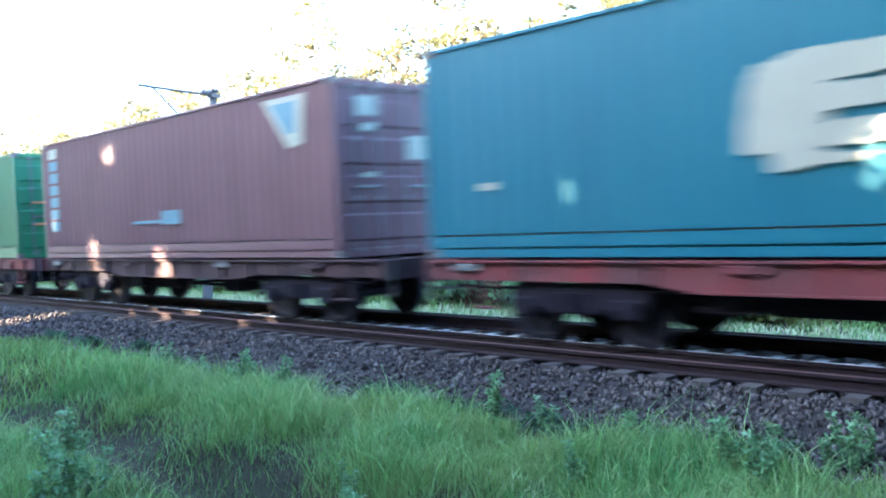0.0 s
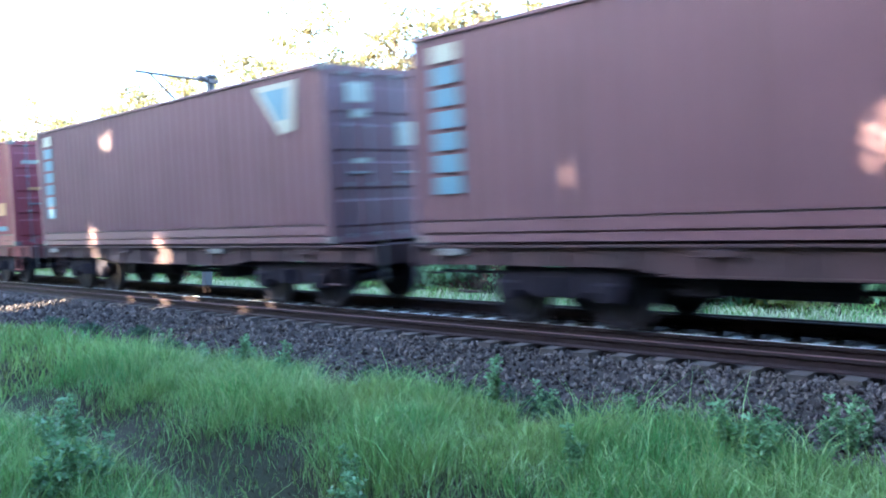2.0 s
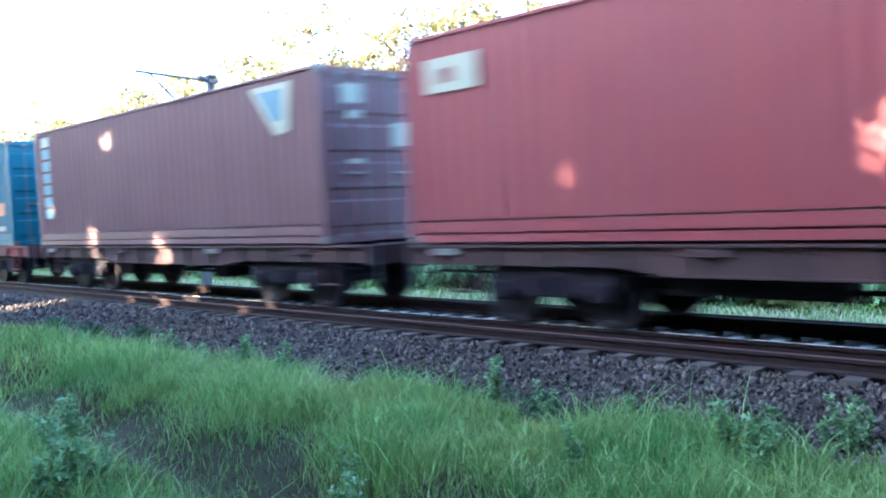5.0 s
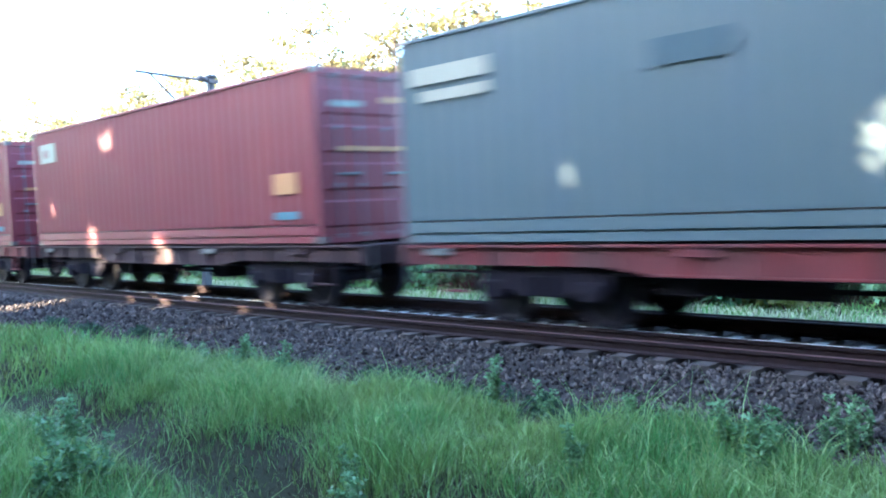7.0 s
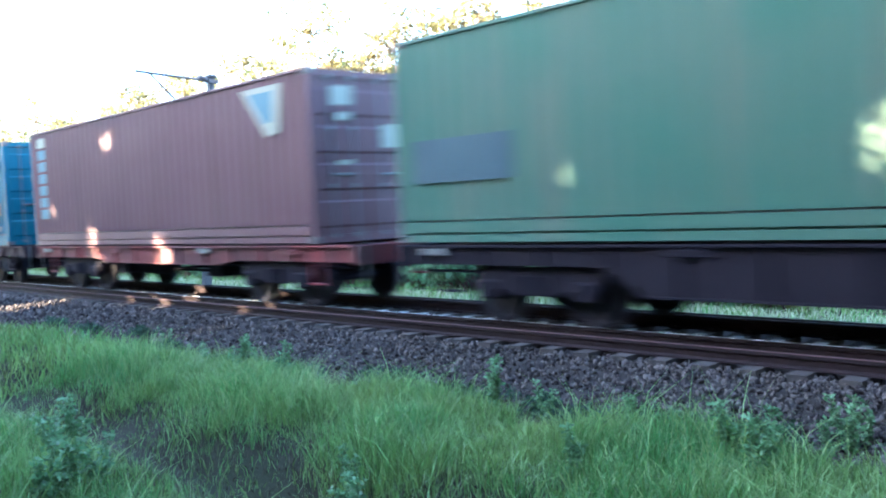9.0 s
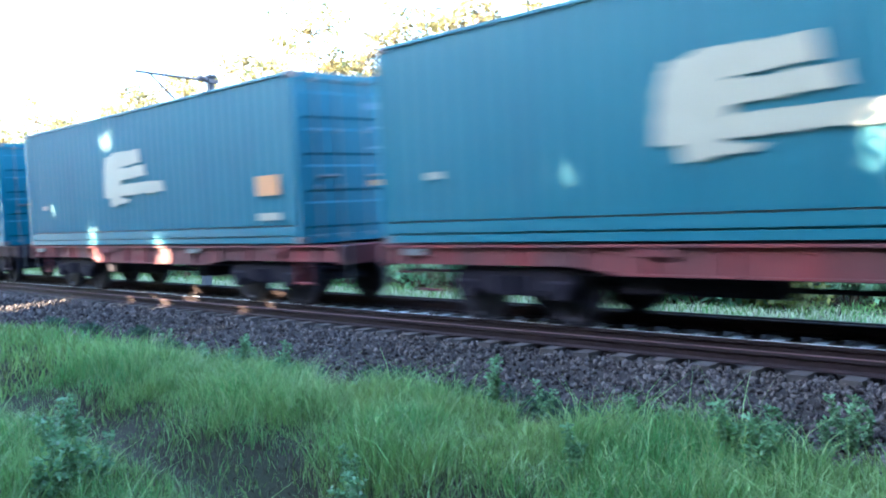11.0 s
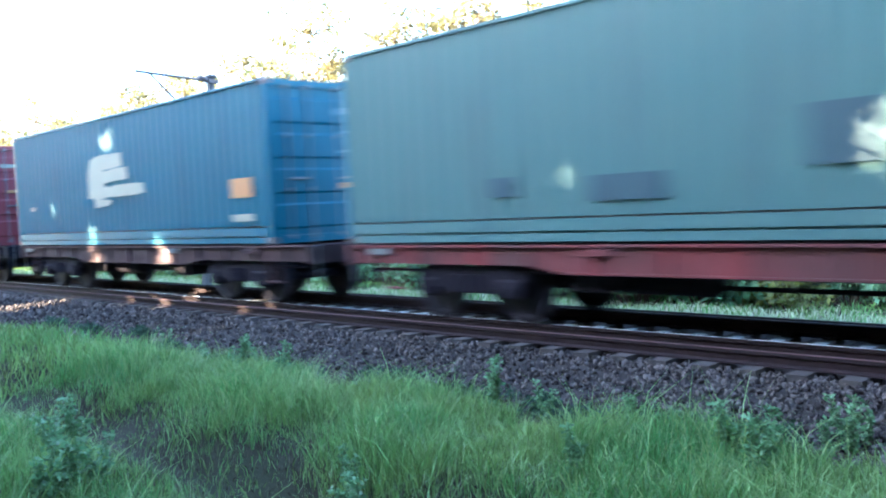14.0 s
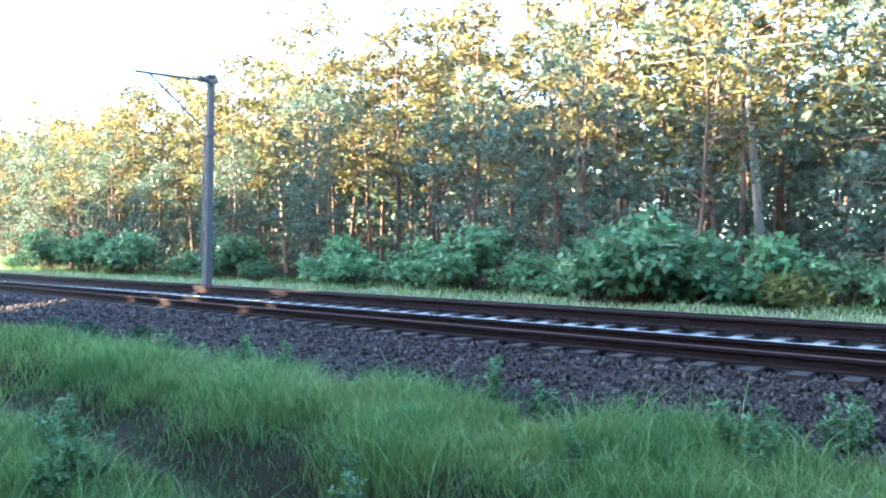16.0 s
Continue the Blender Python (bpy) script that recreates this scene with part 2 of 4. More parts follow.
def build_ground():
    def axis_marks(lo, hi, inner0, inner1, step, grow=1.35):
        marks, p, s = list(np.arange(inner0, inner1, step)), inner1, step
        while p < hi:
            marks.append(p)
            s *= grow
            p += s
        marks.append(hi)
        p, s = inner0, step
        while p > lo:
            s *= grow
            p -= s
            marks.insert(0, max(p, lo))
        return marks
    xs, ys = axis_marks(-2500, 2500, -30, 8, 0.35), axis_marks(-2500, 2500, -12, 14, 0.3)
    verts = [(x, y, ground_z(x, y)) for y in ys for x in xs]
    w = len(xs)
    faces = [(j * w + i, j * w + i + 1, (j + 1) * w + i + 1, (j + 1) * w + i) for j in range(len(ys) - 1) for i in range(w - 1)]
    ob = new("ground", raw_mesh("ground", verts, faces, SOIL))
    ob.data.polygons.foreach_set("use_smooth", [True] * len(faces))
    tagged(ob, "grassy verge of green turf and dark soil beside the line", "ground", kind="structure")


def bed_z(y):
    """Top of the ballast across the line."""
    marks = [(-3.7, -0.72), (-3.2, -0.60), (-1.80, -0.325), (-1.45, -0.270), (-1.15, -0.250), (-0.95, -0.240), (-0.6, -0.235), (1.3, -0.085), (1.75, -0.08), (3.3, -0.42), (3.6, -0.50)]
    return float(np.interp(y, [m[0] for m in marks], [m[1] for m in marks]))


def build_bed():
    ys = np.linspace(-3.7, 3.6, 60)
    xs = np.concatenate([np.linspace(-400, -40, 60), np.arange(-39.5, 8, 0.25), np.linspace(9, 300, 40)])
    verts = [(x, y, bed_z(y) - 0.03 + 0.03 * noise.noise((x * 3, y * 3, 2))) for y in ys for x in xs]
    w = len(xs)
    faces = [(j * w + i, j * w + i + 1, (j + 1) * w + i + 1, (j + 1) * w + i) for j in range(len(ys) - 1) for i in range(w - 1)]
    ob = new("ballast_bed", raw_mesh("ballast_bed", verts, faces, BED))
    return tagged(ob, "dark grey crushed stone ballast bed under the railway track", "ballast", kind="structure")


def build_track():
    """The railway track: two rails, sleepers and clips, canted towards the near side."""
    track = new("railway_track")
    track.matrix_basis = CANT
    tagged(track, "rusty railway track with polished rail heads on concrete sleepers", "railway track", kind="structure")
    half = [(0.037, 0.0), (0.037, -0.035), (0.011, -0.050), (0.010, -0.130), (0.020, -0.148), (0.078, -0.160), (0.078, -0.172)]
    outline = [(-y, z) for y, z in half] + [(y, z) for y, z in reversed(half)]
    for side in (-0.755, 0.755):
        rail = part("rail", extruded([(y + side, z) for y, z in outline], -400, 300, "x"), RAIL, track)
        if side < 0:
            crown = [(0.006, -0.004), (0.008, 0.0022), (0.018, 0.003), (0.030, 0.0008), (0.0372, -0.012)]
            part("rail_head", extruded([(side + u, z) for u, z in crown], -400, 300, "x"), RAIL_TOP, rail, "polished bright running band")
        else:
            # the far rail's band is coloured darker and redder than the near one
            crown = [(-0.0376, -0.020), (-0.036, -0.006), (-0.026, 0.0012), (-0.008, 0.002), (-0.004, -0.004)]
            part("rail_head", extruded([(side + u, z) for u, z in crown], -400, 300, "x"), FAR_RAIL_BAND, rail, "darker reddish running band")
    profile = [(-0.13, -0.33), (0.13, -0.33), (0.10, -0.18), (-0.10, -0.18)]
    sl = mesh_of("sleeper", extruded(profile, -1.48, 1.38), SLEEPER)
    clip = bmesh.new()
    for y in (-0.85, -0.66, 0.66, 0.85):
        box(clip, -0.09, 0.09, y - 0.035, y + 0.035, -0.185, -0.150, 0.008)
        rod(clip, (-0.05, y, -0.15), (-0.05, y, -0.115), 0.014, 6)
        rod(clip, (0.05, y, -0.15), (0.05, y, -0.115), 0.014, 6)
    cl = mesh_of("clips", clip, RAIL)
    # pale plate added, placed to fit the camera's view over the near rail
    mid = mesh_of("sleeper_middle", boxed(-0.075, 0.075, 0.26, 0.42, -0.182, -0.174, 0.002), PALE_CONCRETE)
    x = -4.24 - 0.515 * 110
    while x < 25:
        s = part("sleeper", sl, None, track, at=pose(x, 0, 0))
        if -25 < x < 3:
            part("rail_clips", cl, None, s)
            part("sleeper_middle", mid, None, s, "pale concrete plate between the rails, placed to fit the view")
        x += 0.515


def spare_rails():
    """Two lighter rusty rails laid down along the ends of the sleepers."""
    half = [(0.035, -0.004), (0.035, -0.036), (0.009, -0.050), (0.008, -0.118), (0.066, -0.136), (0.066, -0.148)]
    outline = [(-y, z) for y, z in half] + [(y, z) for y, z in reversed(half)]
    for side in (-1.19, 1.16):
        r = new("spare_rail")
        r.matrix_basis = CANT @ pose(0, side, -0.029)
        tagged(r, "rusty brown spare rail lying along the sleeper ends", "rail", "spare rails")
        part("rail_body", extruded(outline, -160, 60, "x"), RAIL, r)
        # near top gets a lighter rust for the sky light; far one stays dark
        part("rail_top", extruded([(-0.0345, -0.0045), (0.0345, -0.0045), (0.028, 0.0), (-0.028, 0.0)], -160, 60, "x"), SKYLIT_RUST if side < 0 else RAIL, r, "rust-brown unworn top, the near one coloured as lit by the sky")


# ---- the train ----
LEN, WID, HIG, DECK = 12.192, 2.438, 2.896, 1.097


def ribbed(length, z0, z1, depth=0.036, pitch=0.278):
    """A corrugated sheet along x, facing -y, its outer ribs at y = 0."""
    pts, x = [(-length / 2, 0.0)], -length / 2
    k = int(length / pitch)
    p = length / k
    for i in range(k):
        x = -length / 2 + i * p
        pts += [(x + 0.26 * p, 0.0), (x + 0.50 * p, depth), (x + 0.76 * p, depth), (x + p, 0.0)]
    verts = [(a, b, z) for z in (z0, z1) for a, b in pts]
    n = len(pts)
    return verts, [(i, i + 1, n + i + 1, n + i) for i in range(n - 1)]


def plate(x0, x1, z0, z1, y):
    return boxed(x0, x1, y - 0.004, y, z0, z1)


def glyph_e(x, z, y):
    """A big flag-like mark: a stem with three slanted bars and a short tail."""
    bm = bmesh.new()
    for layer, shape in enumerate(([(0, 0.25), (0.75, 0.2), (0.95, 0.55), (0.9, 1.25), (0.2, 1.3), (0.05, 0.9)],
                  [(0.3, 0.95), (1.9, 1.02), (1.85, 1.36), (0.55, 1.36), (0.1, 1.15)],
                  [(0.6, 0.62), (2.15, 0.70), (2.1, 0.98), (0.6, 0.92)],
                  [(0.5, 0.22), (2.95, 0.28), (2.85, 0.54), (0.5, 0.52)],
                  [(0.35, 0.0), (1.15, 0.05), (1.3, 0.14), (0.3, 0.30)])):
        rough, k = [], len(shape)
        for i in range(k):
            (a0, b0), (a1, b1) = shape[i], shape[(i + 1) % k]
            n = max(1, int(math.hypot(a1 - a0, b1 - b0) / 0.14))
            for s in range(n):
                u = s / n
                jag = 0.0 if s == 0 else 0.028
                rough.append((a0 + (a1 - a0) * u + rng.uniform(-jag, jag), b0 + (b1 - b0) * u + rng.uniform(-jag, jag)))
        vs = [bm.verts.new((x + 0.97 * a, y, z + 0.86 * b)) for a, b in rough]
        f = bm.faces.new(vs)
        ex = bmesh.ops.extrude_face_region(bm, geom=[f])
        bmesh.ops.translate(bm, verts=[v for v in ex["geom"] if isinstance(v, bmesh.types.BMVert)], vec=(0, -0.003 - 0.001 * layer, 0))
    return bm


def container(colour, design, label):
    """A forty-foot box: floor frame, posts, corrugated walls, roof, door end forwards, and its markings."""
    c = new("shipping_container")
    tagged(c, label, "container", "containers of the train")
    paint = PAINT[colour]
    hl, hw = LEN / 2, WID / 2
    v, f = ribbed(LEN - 0.30, 0.325, HIG - 0.055)
    wall = raw_mesh("side_wall", v, f, paint)
    part("side_wall", wall, None, c, at=pose(0, -hw + 0.012, 0))
    part("side_wall", wall, None, c, at=pose(0, hw - 0.012, 0, 0, 0, 180))
    v, f = ribbed(WID - 0.2, 0.16, HIG - 0.10)
    part("end_wall", raw_mesh("end_wall", v, f, paint), None, c, at=pose(-hl + 0.02, 0, 0, 0, 0, -90))
    part("inner_wall", boxed(-hl + 0.1, hl - 0.12, -hw + 0.07, hw - 0.07, 0.17, HIG - 0.08), STEEL, c)
    part("roof", boxed(-hl + 0.05, hl - 0.05, -hw + 0.03, hw - 0.03, HIG - 0.06, HIG - 0.02, 0.01), paint, c)
    part("floor", boxed(-hl + 0.1, hl - 0.1, -hw + 0.06, hw - 0.06, 0.10, 0.16), paint, c)
    for y in (-1, 1):
        part("top_rail", boxed(-hl + 0.16, hl - 0.16, y * hw - 0.06 * (y > 0), y * hw + 0.06 * (y < 0), HIG - 0.062, HIG - 0.012, 0.006), paint, c)
        a = y * hw
        channel = [(0, 0.020), (0, 0.122), (0.055, 0.126), (0.055, 0.150), (0.004, 0.154), (0.004, 0.298), (0.09, 0.302), (0.09, 0.020)]
        if design == "lines":
            channel = [(0, 0.020), (0, 0.112), (0.055, 0.116), (0.055, 0.178), (0.004, 0.182), (0.004, 0.318), (0.09, 0.322), (0.09, 0.020)]
        rail = extruded([(y * (hw - u), z) for u, z in channel], -hl + 0.16, hl - 0.16, "x")
        part("bottom_rail", rail, paint, c)
        for x in (-1, 1):
            part("corner_post", boxed(x * hl, x * (hl - 0.16), a, y * (hw - 0.14), 0.118, HIG - 0.118, 0.012), paint, c)
            for z in (0.0, HIG - 0.118):
                part("corner_casting", boxed(x * hl, x * (hl - 0.178), y * (hw + 0.002), y * (hw - 0.162), z, z + 0.118, 0.010), STEEL, c)
    part("door_header", boxed(hl - 0.10, hl - 0.005, -hw + 0.16, hw - 0.16, HIG - 0.14, HIG - 0.01, 0.006), paint, c)
    part("door_sill", boxed(hl - 0.10, hl - 0.005, -hw + 0.16, hw - 0.16, 0.0, 0.14, 0.006), paint, c)
    for s in (-1, 1):
        y0, y1 = s * 0.012, s * (hw - 0.15)
        face = [(hl - 0.09, 0.15), (hl - 0.05, 0.15)]
        for i in range(4):
            z = 0.25 + i * 0.62
            face += [(hl - 0.05, z), (hl - 0.028, z + 0.04), (hl - 0.028, z + 0.42), (hl - 0.05, z + 0.46)]
        leaf = extruded(face + [(hl - 0.05, HIG - 0.15), (hl - 0.09, HIG - 0.15)], y0, y1)
        door = part("door", leaf, paint, c)
        for k in (0.28, 0.72):
            y = y0 + (y1 - y0) * k
            bar = rod(bmesh.new(), (hl - 0.012, y, 0.06), (hl - 0.012, y, HIG - 0.06), 0.017, 8)
            for z in (0.12, 0.95, 1.9, HIG - 0.14):
                box(bar, hl - 0.04, hl + 0.006, y - 0.05, y + 0.05, z - 0.03, z + 0.03, 0.006)
            box(bar, hl - 0.02, hl + 0.01, y - 0.02, y + 0.30 * s * (1 if k < 0.5 else -1), 1.12, 1.16, 0.004)
            part("lock_rod", bar, GALV, door, "galvanised lock rod with handle")
    out = -hw - 0.002
    def bars(name, rows, material, text):
        for x0, x1, z0, z1 in rows:
            part(name, plate(x0, x1, z0, z1, out), material, c, text)
    def door_marks(rows, material, text):
        for y0, y1, z0, z1 in rows:
            part("marking", boxed(hl - 0.027, hl - 0.022, y0, y1, z0, z1), material, c, text)
    t = -hl
    if design == "flag":
        part("emblem", glyph_e(t + 4.70, 0.87, out), WHITE, c, "large white painted flag-like emblem")
        bars("marking", [(t + 10.95, t + 11.65, 0.85, 1.20)], ORANGE, "orange warning panel")
        bars("marking", [(t + 10.95, t + 11.65, 0.42, 0.55), (t + 1.0, t + 1.3, 0.9, 1.0)], WHITE, "pale text bar")
        door_marks([(0.25, 0.95, 2.30, 2.42), (0.3, 0.9, 1.95, 2.0), (0.3, 0.9, 1.6, 1.65)], CYAN, "pale text bar")
        door_marks([(0.3, 0.95, 0.95, 1.05)], ORANGE, "orange warning strip")
    elif design in ("column", "column bar"):
        if design == "column bar":
            bars("letter_bar", [(t + 5.0, t + 6.3, 0.74, 0.80), (t + 6.3, t + 7.1, 0.70, 0.98)], CYAN, "pale text bar")
        for i in range(7):
            z = 2.72 - i * 0.30
            bars("letter_bar", [(t + 0.45, t + 0.95, z - 0.235, z)], WHITE if i == 0 else CYAN, "pale block of upright lettering")
        tri = [(hl - 2.0, 2.72), (hl - 0.75, 2.72), (hl - 0.85, 1.9), (hl - 1.25, 1.85)]
        part("emblem", extruded(tri, out - 0.003, out), WHITE, c, "white tapering emblem")
        part("emblem", extruded([(hl - 1.75, 2.62), (hl - 1.0, 2.62), (hl - 1.05, 2.1), (hl - 1.3, 2.08)], out - 0.008, out - 0.004), CYAN, c, "pale blue emblem centre")
        door_marks([(-0.75, -0.25, 2.30, 2.62), (-0.65, -0.3, 2.05, 2.18), (-0.65, -0.3, 1.3, 1.38), (0.3, 0.8, 1.6, 2.0)], WHITE, "white text block")
    elif design in ("square", "graffiti"):
        if design == "graffiti":
            bars("scrawl", [(t + 0.5, t + 1.5, 0.80, 1.0), (t + 0.7, t + 1.3, 0.35, 0.5), (t + 1.0, t + 1.9, 0.55, 0.72), (t + 5.0, t + 5.9, 0.95, 1.05), (t + 6.6, t + 7.3, 1.25, 1.36), (t + 7.6, t + 8.6, 0.7, 0.82)], SCRAWL, "pale worn scrawl")
        bars("emblem", [(t + 0.45, t + 1.45, 2.08, 2.55)], WHITE, "white square emblem")
        bars("emblem", [(t + 0.70, t + 1.0, 2.20, 2.40)], PAINT["red"], "red figure within the emblem")
        bars("marking", [(t + 10.9, t + 11.6, 0.85, 1.20)], ORANGE, "orange warning panel")
        bars("marking", [(t + 10.9, t + 11.6, 0.42, 0.55)], CYAN, "pale text bar")
        door_marks([(-0.8, 0.9, 1.52, 1.60), (0.2, 0.8, 2.35, 2.45)], ORANGE, "orange warning strip")
        door_marks([(-0.9, -0.2, 2.25, 2.35)], WHITE, "white text bar")
    elif design == "lines":
        bars("letter_bar", [(t + 0.25, t + 1.75, 2.22, 2.46), (t + 0.45, t + 1.75, 1.98, 2.13)], WHITE, "white line of lettering")
        door_marks([(0.1, 0.95, 2.40, 2.52), (-0.8, 0.8, 2.05, 2.12), (0.3, 0.9, 1.75, 1.85)], WHITE, "white text bar")
    elif design == "patched":
        bars("letter_bar", [(t + 0.25, t + 1.75, 2.22, 2.46), (t + 0.45, t + 1.75, 1.98, 2.13)], WHITE, "white line of lettering")
        bars("repair_patch", [(t + 4.2, t + 5.1, 1.95, 2.25), (t + 7.3, t + 8.8, 0.75, 1.15)], DARK_PATCH, "dark repainted patch")
        door_marks([(0.1, 0.95, 2.40, 2.52), (-0.8, 0.8, 2.05, 2.12)], WHITE, "white text bar")
    elif design == "star":
        for a in (0, 45, 90, 135):
            arm = boxed(-0.28, 0.28, -0.004, 0, -0.05, 0.05)
            part("emblem", arm, WHITE, c, "white star emblem", at=pose(t + 5.9, out - 0.0015 * a / 45, 2.2, 0, a, 0))
        door_marks([(-0.8, 0.8, 1.5, 1.56), (-0.8, 0.8, 0.9, 0.96)], ORANGE, "orange strip")
    elif design == "weathered":
        bars("repair_patch", [(t + 0.35, t + 2.2, 0.85, 1.45), (t + 7.8, t + 8.7, 1.1, 1.5)], DARK_PATCH, "dark repainted patch")
        bars("emblem", [(t + 7.2, t + 8.4, 2.45, 2.6), (t + 7.5, t + 8.2, 2.28, 2.38)], WHITE, "worn white lettering")
    elif design == "scribbled":
        bars("repair_patch", [(t + 3.0, t + 3.4, 0.6, 0.85), (t + 4.6, t + 5.6, 0.5, 0.8), (t + 7.2, t + 7.9, 0.75, 1.35)], DARK_PATCH, "dark blue painted-over patch")
    elif design == "comet":
        bars("letter_bar", [(t + 0.4, t + 1.0, 2.1, 2.45), (t + 0.95, t + 2.3, 2.33, 2.47)], WHITE, "white emblem and lettering")
        tri = [(hl - 2.0, 2.72), (hl - 0.9, 2.62), (hl - 0.85, 1.9), (hl - 1.15, 1.85)]
        part("emblem", extruded(tri, out - 0.003, out), WHITE, c, "white slanting emblem")
        door_marks([(-0.8, -0.1, 2.2, 2.45), (-0.6, -0.1, 1.5, 1.68), (0.3, 0.9, 1.7, 1.78)], WHITE, "white text block")
    elif design == "plain":
        bars("marking", [(t + 0.5, t + 0.9, 0.95, 1.1)], ORANGE, "orange marking")
        bars("marking", [(t + 10.9, t + 11.5, 0.6, 0.7)], CYAN, "pale text bar")
    return c


AXLE, PIVOT = 0.80, 4.20


def wheel_mesh():
    bm = bmesh.new()
    ring = [(0.0, -0.02), (0.12, -0.06), (0.14, -0.03), (0.36, -0.02), (0.40, -0.065), (0.46, -0.065), (0.465, 0.045), (0.49, 0.055), (0.49, 0.07), (0.40, 0.07), (0.36, 0.02), (0.14, 0.03), (0.0, 0.05)]
    n = 20
    loops = [[bm.verts.new((r * math.cos(6.28319 * i / n), y, r * math.sin(6.28319 * i / n))) for i in range(n)] for r, y in ring[1:-1]]
    for a, b in zip(loops, loops[1:]):
        for i in range(n):
            bm.faces.new((a[i], a[(i + 1) % n], b[(i + 1) % n], b[i]))
    bm.faces.new(loops[0]), bm.faces.new(loops[-1])
    return mesh_of("wheel", bm, TREAD)


def wagon(material, label, deep=False):
    """A flat container wagon: two fish-bellied side sills, cross members, headstocks, couplers and two bogies."""
    w = new("container_wagon")
    tagged(w, label, "railway wagon", "wagons of the train")
    e = 6.55
    low = 0.47 if deep else 0.72
    belly = [(-e, 1.06), (e, 1.06), (e, 0.80), (3.1, 0.80), (2.5, low), (-2.5, low), (-3.1, 0.80), (-e, 0.80)]
    for y in (-1, 1):
        sill = extruded(belly, y * 1.16, y * 1.12)
        box(sill, -e, e, y * 1.22, y * 1.06, 1.04, 1.075)
        box(sill, -2.5, 2.5, y * 1.20, y * 1.08, low - 0.015, low + 0.01)
        for x in np.arange(-6.0, 6.1, 1.0):
            lo = low + 0.01 if abs(x) < 2.5 else 0.80
            box(sill, x - 0.012, x + 0.012, y * 1.16, y * 1.205, lo, 1.04)
        part("side_sill", sill, material, w)
        for x in (-5.9, -1.9, 2.0, 4.9):
            part("deck_bracket", boxed(x - 0.22, x + 0.22, y * 1.225, y * 1.19, 0.93, 1.02, 0.006), GALV if y < 0 and x in (-5.9, 2.0) else material, w)
    spine = [(-e, 1.04), (e, 1.04), (e, 0.74), (3.2, 0.74), (2.2, 0.70), (-2.2, 0.70), (-3.2, 0.74), (-e, 0.74)]
    part("centre_sill", extruded(spine, -0.2, 0.2), SILL_BROWN, w)
    for x in np.linspace(-5.4, 5.4, 7):
        part("cross_member", boxed(x - 0.08, x + 0.08, -1.12, 1.12, 0.84, 1.03, 0.008), SILL_BROWN, w)
    for x in (-1, 1):
        part("headstock", boxed(x * e, x * (e + 0.12), -1.2, 1.2, 0.76, 1.07, 0.01), material, w)
        coup = boxed(x * (e + 0.1), x * 7.0, -0.10, 0.10, 0.76, 0.96, 0.02)
        box(coup, x * 6.95, x * 7.205, -0.17, 0.17, 0.72, 1.0, 0.03)
        part("coupler", coup, GRIME, w)
        for y in (-1, 1):
            hand = rod(bmesh.new(), (x * (e + 0.16), y * 1.05, 0.5), (x * (e + 0.16), y * 1.05, 1.35), 0.018, 6)
            part("handrail", hand, GALV, w)
            part("brake_hose", rod(bmesh.new(), (x * (e + 0.13), y * 0.45, 0.8), (x * (e + 0.45), y * 0.40, 0.42), 0.025, 6), GRIME, w)
    for x in (-2.2, 1.9):
        part("equipment_box", boxed(x - 0.30, x + 0.30, -0.95, -0.45, 0.46, 0.80, 0.02), GRIME, w)
    part("air_pipe", rod(bmesh.new(), (-6.3, -1.02, 0.70), (6.3, -1.02, 0.70), 0.022, 6), GRIME, w)
    for y in (-1, 1):
        for x in (-5.6, 5.6):
            step = boxed(x - 0.20, x + 0.20, y * 1.10, y * 1.20, 0.42, 0.45, 0.004)
            box(step, x - 0.20, x - 0.17, y * 1.14, y * 1.17, 0.45, 0.82)
            box(step, x + 0.17, x + 0.20, y * 1.14, y * 1.17, 0.45, 0.82)
            part("step", step, material, w)
    tank = rod(bmesh.new(), (-1.9, -0.55, 0.62), (-0.6, -0.55, 0.62), 0.2, 14)
    part("air_tank", tank, GRIME, w)
    part("brake_cylinder", rod(bmesh.new(), (0.9, 0.5, 0.65), (1.6, 0.5, 0.65), 0.17, 12), GRIME, w)
    part("brake_rigging", rod(rod(bmesh.new(), (-3.4, -0.3, 0.5), (3.4, -0.3, 0.5), 0.03, 6), (0.3, -0.9, 0.58), (0.3, 0.9, 0.58), 0.035, 6), GRIME, w)
    wheel = wheel_mesh()
    for s in (-1, 1):
        frame_bm = bmesh.new()
        for y in (-1, 1):
            side = extruded([(-1.06, 0.58), (-0.98, 0.72), (-0.5, 0.77), (0.5, 0.77), (0.98, 0.72), (1.06, 0.58), (0.98, 0.46), (0.56, 0.48), (0.34, 0.40), (-0.34, 0.40), (-0.56, 0.48), (-0.98, 0.46)], y * 0.95, y * 1.06)
            me = bpy.data.meshes.new("tmp")
            side.to_mesh(me)
            side.free()
            frame_bm.from_mesh(me)
            bpy.data.meshes.remove(me)
        box(frame_bm, -0.26, 0.26, -0.94, 0.94, 0.42, 0.74, 0.02)
        bogie = part("bogie", frame_bm, GRIME, w, "grimy cast bogie frame", at=pose(s * PIVOT, 0, 0))
        for ax in (-AXLE, AXLE):
            for y in (-1, 1):
                part("wheel", wheel, None, bogie, at=pose(ax, y * 0.76, 0.46, 0, 0, 0 if y < 0 else 180))
                part("axle_box", boxed(ax - 0.15, ax + 0.15, y * 0.93, y * 1.12, 0.34, 0.60, 0.03), GRIME, bogie)
            part("axle", rod(bmesh.new(), (ax, -0.95, 0.46), (ax, 0.95, 0.46), 0.075, 10), GRIME, bogie)
